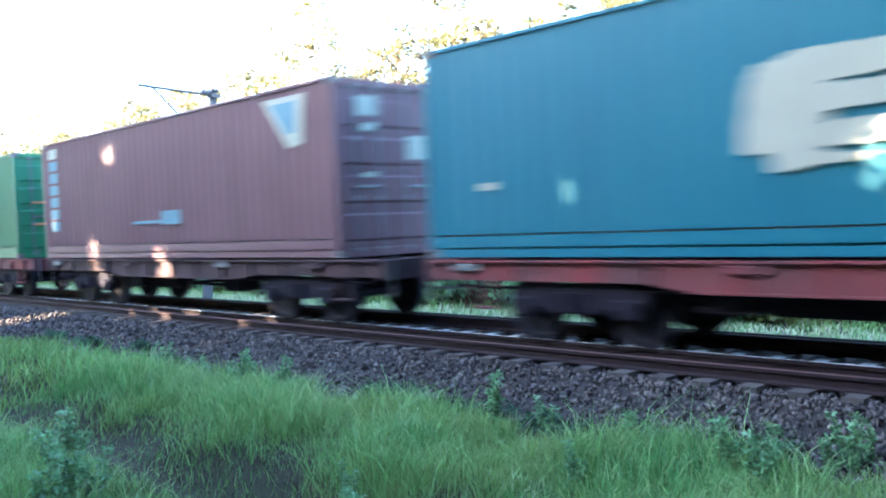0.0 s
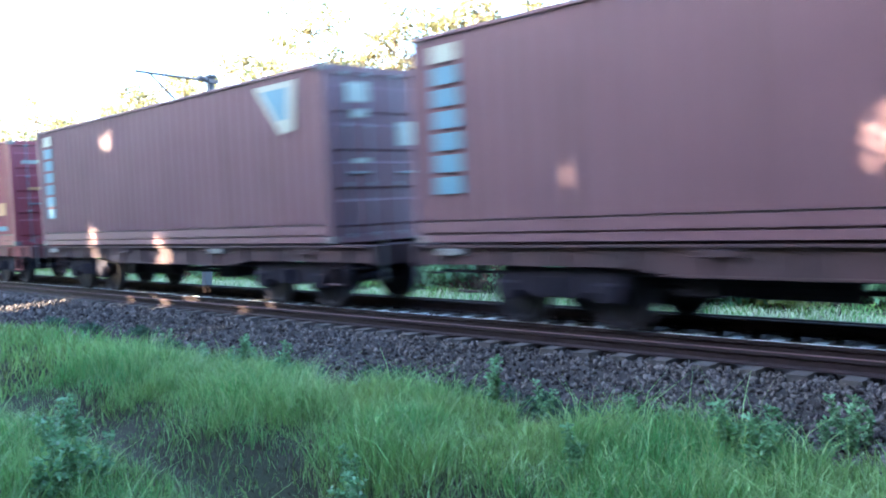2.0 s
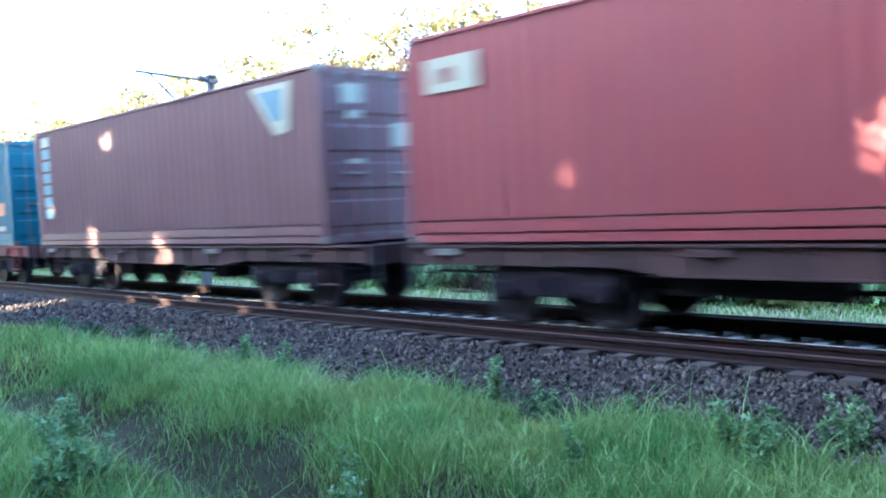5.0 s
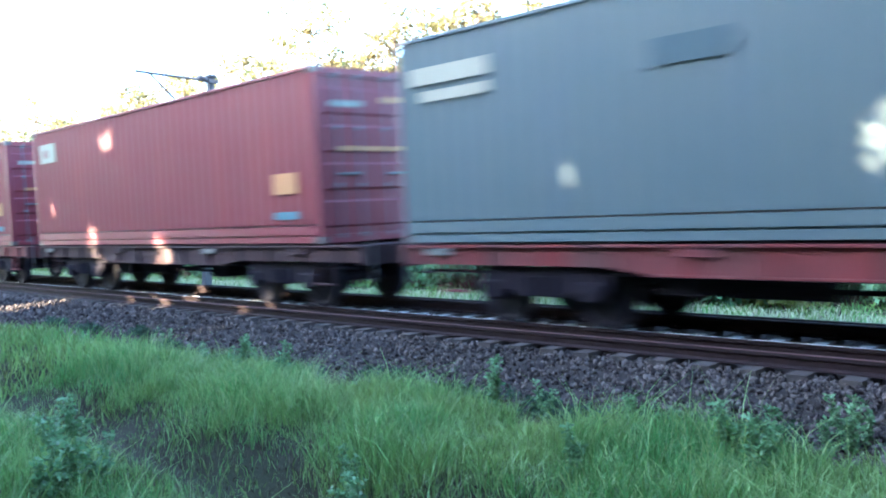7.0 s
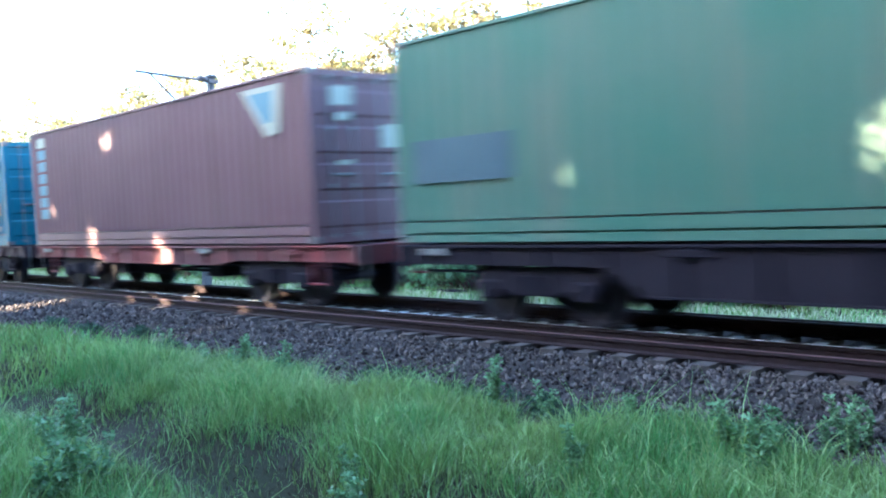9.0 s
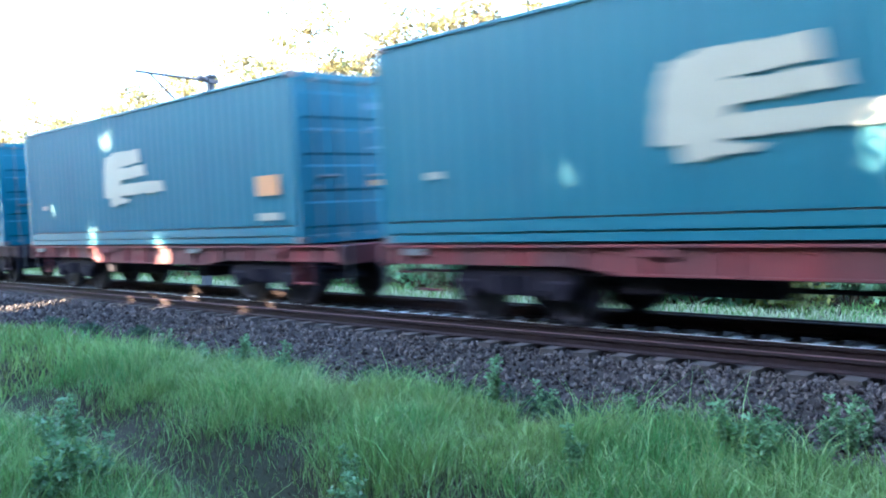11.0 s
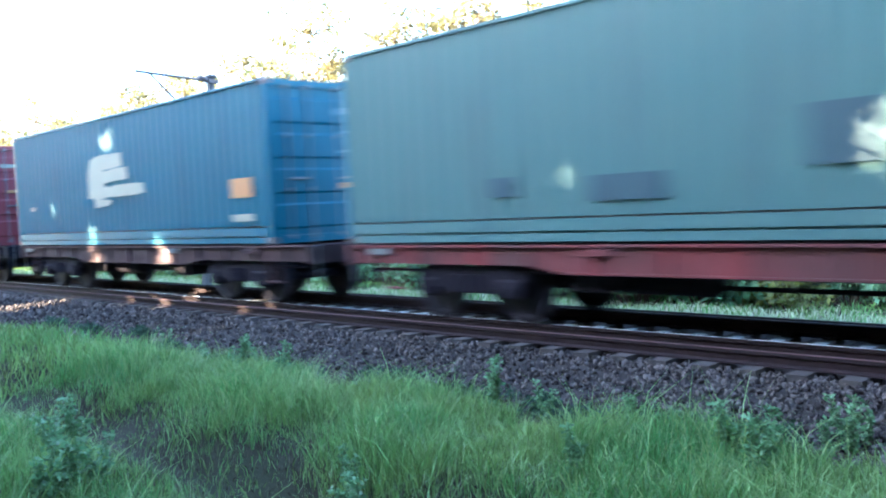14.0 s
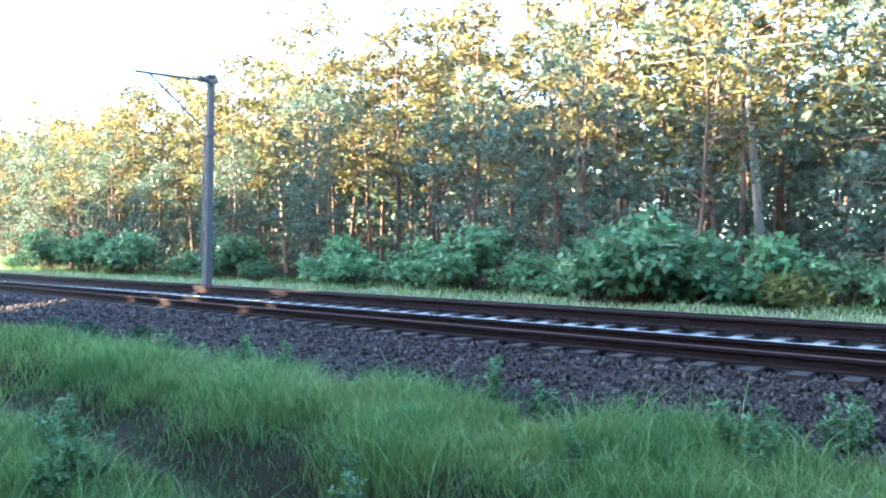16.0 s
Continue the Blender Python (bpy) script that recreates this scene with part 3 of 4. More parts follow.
        for y in (-1, 1):
            for x in (-0.16, 0.0, 0.16):
                part("spring", rod(bmesh.new(), (x, y * 1.07, 0.42), (x, y * 1.07, 0.66), 0.062, 8), GRIME, bogie)
        for bx in (-0.40, 0.40):
            part("brake_beam", boxed(bx - 0.05, bx + 0.05, -0.8, 0.8, 0.38, 0.46, 0.01), GRIME, bogie)
        for y in (-1, 1):
            for bx in (-0.37, 0.37):
                part("brake_hanger", boxed(bx - 0.04, bx + 0.04, y * 0.70, y * 0.82, 0.36, 0.66, 0.01), GRIME, bogie)
    return w


# One row a container in running order: paint, markings, wagon, label, and where its tail stands at half its number of seconds.
D = ("deep blue", "flag", "deep blue shipping container with a large white flag-like emblem")
B = ("blue", "flag", "blue corrugated shipping container with a large white flag-like emblem")
M = ("maroon", "column", "dull maroon shipping container with upright pale lettering and tapering emblem")
R = ("red", "square", "red corrugated shipping container with a white square emblem")
CONSIST = [
    (*B, "r"), ("maroon", "column bar", "dull maroon shipping container with upright pale lettering and long text bar", "b"), ("green", "star", "bright green shipping container with a small white star emblem", "r"),
    ("slate", "lines", "slate blue shipping container with two white lines of lettering", "r"), (*M, "b"), (*M, "b"), (*R, "r"), (*M, "b"),
    (*D, "b"), (*R, "b"), (*R, "b"), (*M, "b"), (*B, "r"), (*D, "b"),
    ("grey", "patched", "blue-grey weathered shipping container with dark repainted patches", "r"), (*R, "b"), (*R, "r"), (*B, "r"),
    ("faded green", "weathered", "faded streaky green shipping container with a dark repainted patch", "d"), (*M, "r"), (*B, "b"), (*M, "b"), (*B, "r"),
    (*B, "r"), (*B, "b"), ("teal", "flag", "teal blue shipping container with a large white flag-like emblem", "r"),
    ("navy", "comet", "dark navy shipping container with white slanting emblem", "r"),
    ("steel blue", "plain", "dark steel blue shipping container with small orange marking", "b"),
    ("pale green", "scribbled", "pale grey-green shipping container with dark blue painted-over patches", "r"),
    (*D, "b"), ("red", "graffiti", "red shipping container with white square emblem and pale scrawls", "d"), ("slate", "lines", "slate blue shipping container with two white lines of lettering", "r"),
]
SPEED = 28.4
TAILS_T = [0.0, 1.5, 3.5, 7.0, 9.0, 12.5, 14.5, 15.5]
TAILS_X = [-9.05, -9.30, -9.34, -9.56, -9.65, -10.36, -11.0, -11.16]


def build_train():
    boxes, flats, made_box, made_flat = [], [], {}, {}
    for k, (colour, design, label, flat) in enumerate(CONSIST):
        t = 0.5 * k
        tail = float(np.interp(t, TAILS_T, TAILS_X)) - SPEED * t
        if (colour, design) in made_box:
            c = copy_thing(made_box[colour, design], pose(0, 0, 0))
        else:
            c = made_box[colour, design] = container(colour, design, label)
        if flat in made_flat:
            w = copy_thing(made_flat[flat], pose(0, 0, 0))
        else:
            w = made_flat[flat] = wagon(SILL_RED, "red-painted container flat wagon on grimy bogies") if flat == "r" else wagon(GRIME, "grimy dark container wagon with deep side girders", True) if flat == "d" else wagon(SILL_BROWN, "rusty brown container flat wagon on grimy bogies")
        boxes.append((c, tail + LEN / 2))
        flats.append((w, tail + LEN / 2 + 0.45))
    return boxes, flats


def motions():
    for thing, x, z in [(c, x, DECK) for c, x in BOXES] + [(w, x, 0.003) for w, x in FLATS]:
        walk(thing, [(t, CANT @ pose(x + SPEED * t, 0, z)) for t in (0.0, 4.0, 8.0, 12.0, 16.0)])


build_ground()
BED_OB = build_bed()
build_track()
spare_rails()
BOXES, FLATS = build_train()
# ---- mast, plants, stones ----
def mast():
    """A tapered concrete line mast with a steel bracket arm, strut and a cable pipe on its side."""
    m = new("catenary_mast")
    m.matrix_basis = pose(-25.85, 4.7, -0.42, 0, 2.2, 0)
    tagged(m, "weathered grey concrete catenary mast with steel bracket arm", "mast")
    top = 6.9
    post = bmesh.new()
    box(post, -0.145, 0.145, -0.12, 0.12, 0.0, top, 0.0)
    for v in post.verts:
        if v.co.z > 1:
            v.co.x *= 0.72
            v.co.y *= 0.72
    bmesh.ops.bevel(post, geom=list(post.edges), offset=0.025, segments=1, affect="EDGES")
    part("post", post, CONCRETE, m)
    part("cap", boxed(-0.15, 0.15, -0.13, 0.13, top, top + 0.10, 0.02), CONCRETE, m)
    part("bracket_arm", rod(bmesh.new(), (0, 0.1, top - 0.10), (0.0, -2.55, top - 0.12), 0.045, 8), STEEL, m)
    part("strut", rod(bmesh.new(), (0, -2.1, top - 0.12), (0.0, -0.08, top - 1.75), 0.035, 8), STEEL, m)
    part("clamp", boxed(-0.17, 0.17, -0.17, 0.17, top - 1.85, top - 1.70, 0.01), STEEL, m)
    part("clamp", boxed(-0.16, 0.16, -0.16, 0.16, top - 0.18, top - 0.04, 0.01), STEEL, m)
    part("insulator", rod(rod(bmesh.new(), (0, -0.15, top - 0.07), (0, -0.45, top - 0.02), 0.075, 10), (0, -0.2, top - 0.06), (0, -0.26, top - 0.05), 0.10, 10), STEEL, m)
    part("cable_pipe", rod(bmesh.new(), (-0.20, -0.10, 1.0), (-0.17, -0.10, top - 1.8), 0.03, 6), STEEL, m)
    zig = bmesh.new()
    for i in range(9):
        z = 2.0 + 0.28 * i
        rod(zig, (-0.02 + 0.06 * (-1) ** i, -0.155, z), (-0.02 - 0.06 * (-1) ** i, -0.15, z + 0.28), 0.012, 4)
    part("chalk_mark", zig, WHITE, m, "white zigzag paint mark")


def leaves_at(centres, radii, count, size, gen, flat=0.6, droop=0.0):
    """Rhombic leaves scattered in clumps round the centres: arrays of vertices and quads."""
    k = len(centres)
    which = gen.integers(0, k, count)
    off = gen.normal(0, 1, (count, 3))
    off /= np.linalg.norm(off, axis=1)[:, None] + 1e-6
    off *= (gen.random(count) ** 0.45)[:, None]
    off[:, 2] *= flat
    pos = centres[which] + off * radii[which][:, None]
    d = gen.normal(0, 1, (count, 3))
    d[:, 2] = d[:, 2] * 0.5 - droop
    d /= np.linalg.norm(d, axis=1)[:, None]
    s = np.cross(d, gen.normal(0, 1, (count, 3)))
    s /= np.linalg.norm(s, axis=1)[:, None] + 1e-6
    ln = size * (0.6 + 0.8 * gen.random(count))[:, None]
    verts = np.stack([pos, pos + d * ln * 0.5 + s * ln * 0.26, pos + d * ln, pos + d * ln * 0.5 - s * ln * 0.26], axis=1).reshape(-1, 3)
    return verts, np.arange(count * 4).reshape(-1, 4)


def make_tree(name, seed, height, crown_from, spread, clumps, count, size, leaf, bark, label, girth=0.13, category="tree", group="forest trees"):
    gen = np.random.default_rng(seed)
    r = random.Random(seed)
    t = new(name)
    tagged(t, label, category, group)
    bm = bmesh.new()
    spine, x, y = [], 0.0, 0.0
    for i in range(8):
        spine.append(Vector((x, y, height * 0.96 * i / 7)))
        x += r.uniform(-0.16, 0.16) * height / 14
        y += r.uniform(-0.16, 0.16) * height / 14
    for i, (a, b) in enumerate(zip(spine, spine[1:])):
        rod(bm, a - Vector((0, 0, 0.15 if i == 0 else 0.02)), b, girth * (1 - i / 7.6), 7, girth * (1 - (i + 1) / 7.6))
    centres, radii = [], []
    for k in range(clumps):
        u = crown_from + (1 - crown_from) * (k + r.random()) / clumps
        p = spine[min(6, int(u * 7))].lerp(spine[min(7, int(u * 7) + 1)], u * 7 - int(u * 7)) if u < 1 else spine[-1]
        wide = spread * (0.35 + 0.65 * math.sin(math.pi * min(1, 0.18 + 0.82 * (u - crown_from) / (1 - crown_from)))) * r.uniform(0.35, 1.15)
        a = r.uniform(0, 6.283)
        tip = p + Vector((math.cos(a) * wide, math.sin(a) * wide, r.uniform(-0.1, 0.55) * wide))
        rod(bm, p, tip, 0.035 * height / 14, 3, 0.008)
        centres.append(tip)
        radii.append(spread * r.uniform(0.22, 0.45))
    part("trunk", bm, bark, t)
    v, f = leaves_at(np.array([tuple(c) for c in centres]), np.array(radii), count, size, gen)
    part("crown", raw_mesh("crown", v, f, leaf), None, t)
    return t


def scatter(protos, spots, tall=(0.85, 1.15)):
    """Stands a copy of one of the trees at each spot, turned and scaled a little."""
    for i, (x, y) in enumerate(spots):
        proto = protos[rng.randrange(len(protos))]
        c = copy_thing(proto, pose(x, y, ground_z(x, y) - 0.02, rng.uniform(-2.5, 2.5), rng.uniform(-2.5, 2.5), rng.uniform(0, 360)))
        s = rng.uniform(*tall)
        c.scale = (s * rng.uniform(0.9, 1.1), s * rng.uniform(0.9, 1.1), s)


def retire(protos, spots):
    """Gives the first of each kind a place of its own."""
    for p, (x, y) in zip(protos, spots):
        p.matrix_basis = pose(x, y, ground_z(x, y) - 0.02)


def forest():
    rng.seed(101)
    tall = [make_tree("forest_tree", 11 + i, 10.4 + 0.55 * i, 0.40 - 0.03 * (i % 3), 1.7 + 0.15 * i, 32, 1250, 0.27, LEAF_SUNLIT, BARK, "tall slender tree with airy crown, coloured yellow-green for sunlight") for i in range(5)]
    edge = [make_tree("edge_tree", 31 + i, 6.5 + 0.9 * i, 0.14, 1.7 + 0.2 * i, 34, 1900, 0.20, LEAF_SHADED, BARK, "leafy young tree at the forest edge, coloured cool green for shade", 0.08, group="forest edge trees") for i in range(4)]
    spots = []
    for row, y in enumerate((14, 16.5, 19, 22, 25, 28.5, 32, 37, 43, 50)):
        step = 2.9 if y < 26 else 3.8
        x0, x1 = -52 - 2.9 * y, 3.0 - 0.32 * y
        n = int((x1 - x0) / step)
        for i in range(n):
            if rng.random() < 0.86:
                spots.append((x0 + (i + rng.random() * 0.8) * step, y + rng.uniform(-1.2, 1.2)))
    retire(tall, spots)
    scatter(tall, spots[5:], (0.85, 1.1))
    spots = [(-4.5 - i * 2.1 + rng.uniform(-0.9, 0.9), 11.8 + rng.uniform(-0.9, 1.8)) for i in range(44) if i % 7 != 3]
    retire(edge, spots)
    scatter(edge, spots[4:], (0.65, 1.05))
    under = [make_tree("understorey_tree", 41 + i, 6.5 + i, 0.05, 2.4, 30, 850, 0.40, LEAF_SHADED, BARK, "bushy young tree in the depth of the forest", 0.08, group="understorey trees") for i in range(2)]
    spots = []
    for y, step in ((20, 5.6), (26, 4.8), (33, 4.4), (41, 4.2), (52, 4.0)):
        x = 3.0 - 0.32 * y
        while x > -50 - 2.6 * y:
            spots.append((x + rng.uniform(-1.2, 1.2), y + rng.uniform(-1.5, 1.5)))
            x -= step
    spots += [(-2.5 - 3.2 * i, 15.8 + rng.uniform(-0.8, 0.8)) for i in range(5)]
    # unseen trees added right of the view to keep sky light off container ends
    spots += [(x + rng.uniform(-1, 1), y + rng.uniform(-1, 1)) for y in (13.0, 17.5) for x in np.arange(-3, 46, 4.0)]
    retire(under, spots)
    scatter(under, spots[2:], (0.7, 1.15))
    pale = make_tree("pale_tree", 77, 13.5, 0.6, 2.0, 26, 1300, 0.3, LEAF_SUNLIT, PALE_BARK, "slim tree with pale bark and high crown", 0.17)
    pale.matrix_basis = pose(-11.9, 14.5, ground_z(-11.9, 14.5), 0, -1.5, 30)


def far_woods():
    """The depth of the forest behind the last single trees, as one mass of leaves and poles."""
    gen = np.random.default_rng(15)
    n = 400
    xs, ys = gen.uniform(-330, 12, n), gen.uniform(62, 84, n)
    zs = gen.uniform(0.5, 11.0, n)
    v, f = leaves_at(np.stack([xs, ys, zs + 0.3], 1), np.full(n, 4.5), 30000, 1.0, gen, 0.8)
    tagged(new("far_woods", raw_mesh("far_woods", v, f, LEAF_SHADED)), "dense green woods in the depth of the forest", "woods", kind="stuff")


def shelter():
    """The tall dense trees behind the camera that keep the low sun off the line."""
    rng.seed(7)
    trees = [make_tree("shelter_tree", 51 + i, 14.8 + 0.5 * i, 0.03, 3.0, 50, 3000, 0.80, LEAF_SHELTER, BARK, "tall dense leafy tree, unseen, that shades the railway", 0.2, group="shelter trees") for i in range(2)]
    spots = []
    # the first row runs on to the right, unseen, to darken the container ends
    for y, x0, x1 in ((-24.0, -73, 30), (-27.5, -75, 6), (-31.0, -78, 0)):
        x = x0
        while x < x1:
            spots.append((x + rng.uniform(-0.5, 0.5), y + rng.uniform(-0.8, 0.8)))
            x += 3.4
    # unseen trees added close at the right to dim the sky light there
    spots += [(6.0, -13.0), (5.2, -9.8), (8.0, -7.2), (9.5, -11.0), (12.5, -14.0), (10.0, -17.0), (4.5, -17.5), (15.0, -10.0), (1.0, -19.0), (4.6, -5.2), (3.4, -13.6), (7.6, -4.6), (3.8, -16.4)]
    retire(trees, spots)
    # these are scaled up so their shade reaches higher on the forest's right
    high = [p for p in spots[2:] if -54 < p[0] < -26]
    scatter(trees, [p for p in spots[2:] if p not in high], (0.95, 1.06))
    scatter(trees, high, (1.10, 1.18))
    # slight trees, unseen, added nearer the line so their twigs break up the flecks
    slight = make_tree("slender_tree", 58, 6.4, 0.35, 1.3, 34, 650, 0.13, LEAF_SHELTER, BARK, "unseen slender tree added to break up the sun flecks", 0.06, group="slender trees")
    slight.matrix_basis = pose(-9.3, -11.0, ground_z(-9.3, -11.0) - 0.02)
    copy_thing(slight, pose(-25.2, -8.9, ground_z(-25.2, -8.9) - 0.02, 0, 0, 140))
    # leaves are cut away along the sun's rays to flecks placed for the view
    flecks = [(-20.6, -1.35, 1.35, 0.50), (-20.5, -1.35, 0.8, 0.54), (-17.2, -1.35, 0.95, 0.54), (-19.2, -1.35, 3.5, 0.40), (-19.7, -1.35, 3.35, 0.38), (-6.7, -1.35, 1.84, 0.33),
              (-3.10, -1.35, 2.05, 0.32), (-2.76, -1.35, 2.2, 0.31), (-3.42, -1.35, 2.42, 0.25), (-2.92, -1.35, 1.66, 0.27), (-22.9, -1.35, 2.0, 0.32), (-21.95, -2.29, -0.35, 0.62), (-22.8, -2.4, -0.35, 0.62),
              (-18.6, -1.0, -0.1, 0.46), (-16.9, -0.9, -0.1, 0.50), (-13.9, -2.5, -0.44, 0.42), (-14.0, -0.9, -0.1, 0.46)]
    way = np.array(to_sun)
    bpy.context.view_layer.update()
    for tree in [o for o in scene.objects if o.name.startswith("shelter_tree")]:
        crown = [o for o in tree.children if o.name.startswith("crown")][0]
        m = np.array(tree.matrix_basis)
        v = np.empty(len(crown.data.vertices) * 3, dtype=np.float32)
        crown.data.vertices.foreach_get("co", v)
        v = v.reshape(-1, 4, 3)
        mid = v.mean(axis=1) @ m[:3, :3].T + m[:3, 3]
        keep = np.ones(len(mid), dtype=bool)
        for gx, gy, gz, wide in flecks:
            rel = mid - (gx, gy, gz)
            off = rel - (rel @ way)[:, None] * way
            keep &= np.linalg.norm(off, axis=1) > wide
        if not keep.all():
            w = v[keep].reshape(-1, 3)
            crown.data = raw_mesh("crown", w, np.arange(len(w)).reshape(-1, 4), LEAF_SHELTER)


def make_bush(seed, wide, tall, count, size, leaf, label):
    gen = np.random.default_rng(seed)
    b = new("bush")
    tagged(b, label, "bush", "bushes along the forest edge")
    stems, centres = bmesh.new(), []
    for k in range(26):
        a, u = gen.uniform(0, 6.283), gen.random() ** 0.6
        tip = Vector((math.cos(a) * wide * u, math.sin(a) * wide * u, tall * (1 - 0.55 * u * u) * gen.uniform(0.45, 1.0)))
        rod(stems, (tip.x * 0.15, tip.y * 0.15, -0.1), tip, 0.018, 4, 0.006)
        centres.append(tuple(tip))
        centres.append(tuple(tip * 0.72))
    part("stem", stems, BARK, b)
    v, f = leaves_at(np.array(centres), np.full(len(centres), wide * 0.32), count, size, gen, 0.55, 0.25)
    part("foliage", raw_mesh("foliage", v, f, leaf), None, b)
    return b


def bushes():
    rng.seed(103)
    kinds = [make_bush(5, 1.3, 1.9, 1500, 0.25, LEAF_BUSH, "green leafy bush at the foot of the forest"),
             make_bush(6, 1.6, 2.3, 1900, 0.28, LEAF_BUSH, "broad green leafy bush at the foot of the forest"),
             make_bush(8, 1.0, 1.4, 1200, 0.18, LEAF_BUSH, "low green bush beside the grass strip")]
    gold = make_bush(9, 0.9, 0.8, 1100, 0.16, LEAF_GOLD, "low yellowing bush beside the grass strip")
    gold.matrix_basis = pose(-8.5, 8.9, ground_z(-8.5, 8.9))
    copy_thing(gold, pose(-9.6, 9.3, ground_z(-9.6, 9.3), 0, 0, 120))
    spots = [(-10.2, 8.4), (-11.6, 7.8), (-13.0, 8.0), (-14.3, 8.8), (-12.4, 9.2), (-11.0, 9.8), (-9.9, 11.4), (-16.2, 9.4), (-19.0, 10.2), (-20.4, 10.4), (-21.8, 11.0), (-22.9, 10.6), (-25.2, 10.0), (-26.4, 10.6),
             (-31.0, 9.8), (-32.6, 10.0), (-34.6, 10.2), (-36.9, 9.9), (-41.1, 9.3), (-43.0, 9.8), (-47.5, 9.9), (-53.0, 9.7), (-60.0, 10.0), (-8.0, 11.0), (-6.6, 10.4), (-13.4, 11.0), (-17.4, 11.6), (-28.8, 11.4)]
    retire(kinds, spots)
    scatter(kinds, spots[3:], (0.75, 1.1))


def blades(xs, ys, zs, heights, widths, lean, gen):
    """Grass blades, each a bent strip of three triangles."""
    n = len(xs)
    a = gen.uniform(0, 6.283, n)
    side = np.stack([np.cos(a), np.sin(a), np.zeros(n)], 1) * widths[:, None]
    b = gen.uniform(0, 6.283, n)
    out = np.stack([np.cos(b), np.sin(b), np.zeros(n)], 1) * (heights * lean * gen.uniform(0.2, 1.3, n))[:, None]
    base = np.stack([xs, ys, zs], 1)
    up = np.zeros((n, 3))
    up[:, 2] = heights
    mid, tip = base + up * 0.6 + out * 0.35, base + up * (1 - 0.25 * gen.random(n))[:, None] + out
    verts = np.stack([base - side, base + side, mid + side * 0.8, mid - side * 0.8, tip], 1).reshape(-1, 3)
    o = np.arange(n)[:, None] * 5
    faces = np.concatenate([o + [0, 1, 2], o + [0, 2, 3], o + [3, 2, 4]])
    return verts, faces


def heights_at(xs, ys):
    return np.array([ground_z(float(x), float(y)) for x, y in zip(xs, ys)])


def grass():
    gen = np.random.default_rng(3)
    def sward(name, label, x0, x1, y0, y1, n, tall, wide, material, keep, lean=0.7):
        xs, ys = gen.uniform(x0, x1, n), gen.uniform(y0, y1, n)
        patch = np.array([noise.noise((x * 0.9, y * 0.9, 3.0)) for x, y in zip(xs, ys)])
        ok = keep(xs, ys, patch)
        xs, ys, patch = xs[ok], ys[ok], patch[ok]
        fine = np.array([noise.noise((x * 3.1, y * 3.1, 8.0)) for x, y in zip(xs, ys)])
        h = tall * (0.45 + 0.75 * gen.random(len(xs))) * np.clip(1.0 + 1.0 * patch + 0.7 * fine, 0.35, 2.0) * (np.clip(0.45 + 0.28 * hollow(xs, ys), 0.0, 1.0) if y1 < 0 else 1.0)
        v, f = blades(xs, ys, heights_at(xs, ys) - 0.02, h, wide * (0.6 + 0.8 * gen.random(len(xs))), lean, gen)
        ob = new(name, raw_mesh(name, v, f, material))
        tagged(ob, label, "grass", kind="stuff")
    # the verge before the camera, with a thin brown hollow in it
    def hollow(x, y):
        """Nearness to the ditch along the verge: below 1 within it."""
        wide = np.where(x > -5.0, 0.42, 0.50) * (1 + 0.22 * np.sin(x * 3.1 + 1.0) + 0.15 * np.sin(x * 7.3))
        return np.sqrt((np.clip(np.abs(x + 7.2) - 2.6, 0, None) / 2.0) ** 2 + ((y + 6.5 + 0.12 * np.sin(x * 2.3)) / wide) ** 2)
    def bare(x, y):
        return hollow(x, y) < 1.0
    def thinned(x, y):
        """True where a blade is left out: most within the ditch, fewer up its banks."""
        return gen.random(len(x)) < np.clip(1.30 - 0.58 * hollow(x, y), 0.0, 0.88)
    edge = lambda x: -3.62 + 0.35 * np.clip((x + 5.0) / 2.5, 0, 1) + 0.25 * np.sin(x * 1.7) + 0.15 * np.sin(x * 4.1)
    seen = lambda x, y: (y > -9.9 - 0.30 * x - 3.4) & (np.hypot(x, y + 9.9) > 3.6)
    sward("grass", "long fresh green grass on the railway verge", -11, 1.5, -9.3, -3.4, 165000, 0.24, 0.0029, GRASS,
          lambda x, y, p: seen(x, y) & (y < edge(x)) & ~thinned(x, y))
    sward("verge_grass", "green grass along the foot of the ballast", -45, -11, -11.0, -3.4, 65000, 0.28, 0.008, GRASS, lambda x, y, p: (y < edge(x)) & (y > -9.9 + 0.1 * x * 0))
    sward("verge_grass", "green grass of the verge round the path", -14, 7, -15.5, -9.0, 40000, 0.20, 0.006, GRASS, lambda x, y, p: np.hypot(x, y + 9.9) > 0.9)
    sward("dry_grass", "brown dry grass in a hollow of the verge", -10.0, -2.0, -8.2, -3.6, 20000, 0.15, 0.004, STRAW, lambda x, y, p: seen(x, y) & ((hollow(x, y) < 1.5) | (gen.random(len(x)) < 0.10)), 1.1)
    sward("pale_grass", "tall pale arching grass blades over the verge", -11, 1.5, -9.3, -3.3, 24000, 0.33, 0.0036, PALE_GRASS, lambda x, y, p: seen(x, y) & (y < edge(x) + 0.1) & ~thinned(x, y), 1.1)
    sward("far_grass", "short green grass strip between the line and the forest", -70, -2, 3.2, 11.5, 45000, 0.20, 0.011, GRASS, lambda x, y, p: (p > -0.35) & (gen.random(len(x)) < 0.6))
    sward("pale_far_grass", "grass along the far edge of the ballast, painted pale as if lit", -70, -2, 3.2, 8.5, 40000, 0.18, 0.011, LIT_FAR_GRASS, lambda x, y, p: (p > -0.5) & (gen.random(len(x)) < 1.25 - 0.16 * (y - 3.2)))


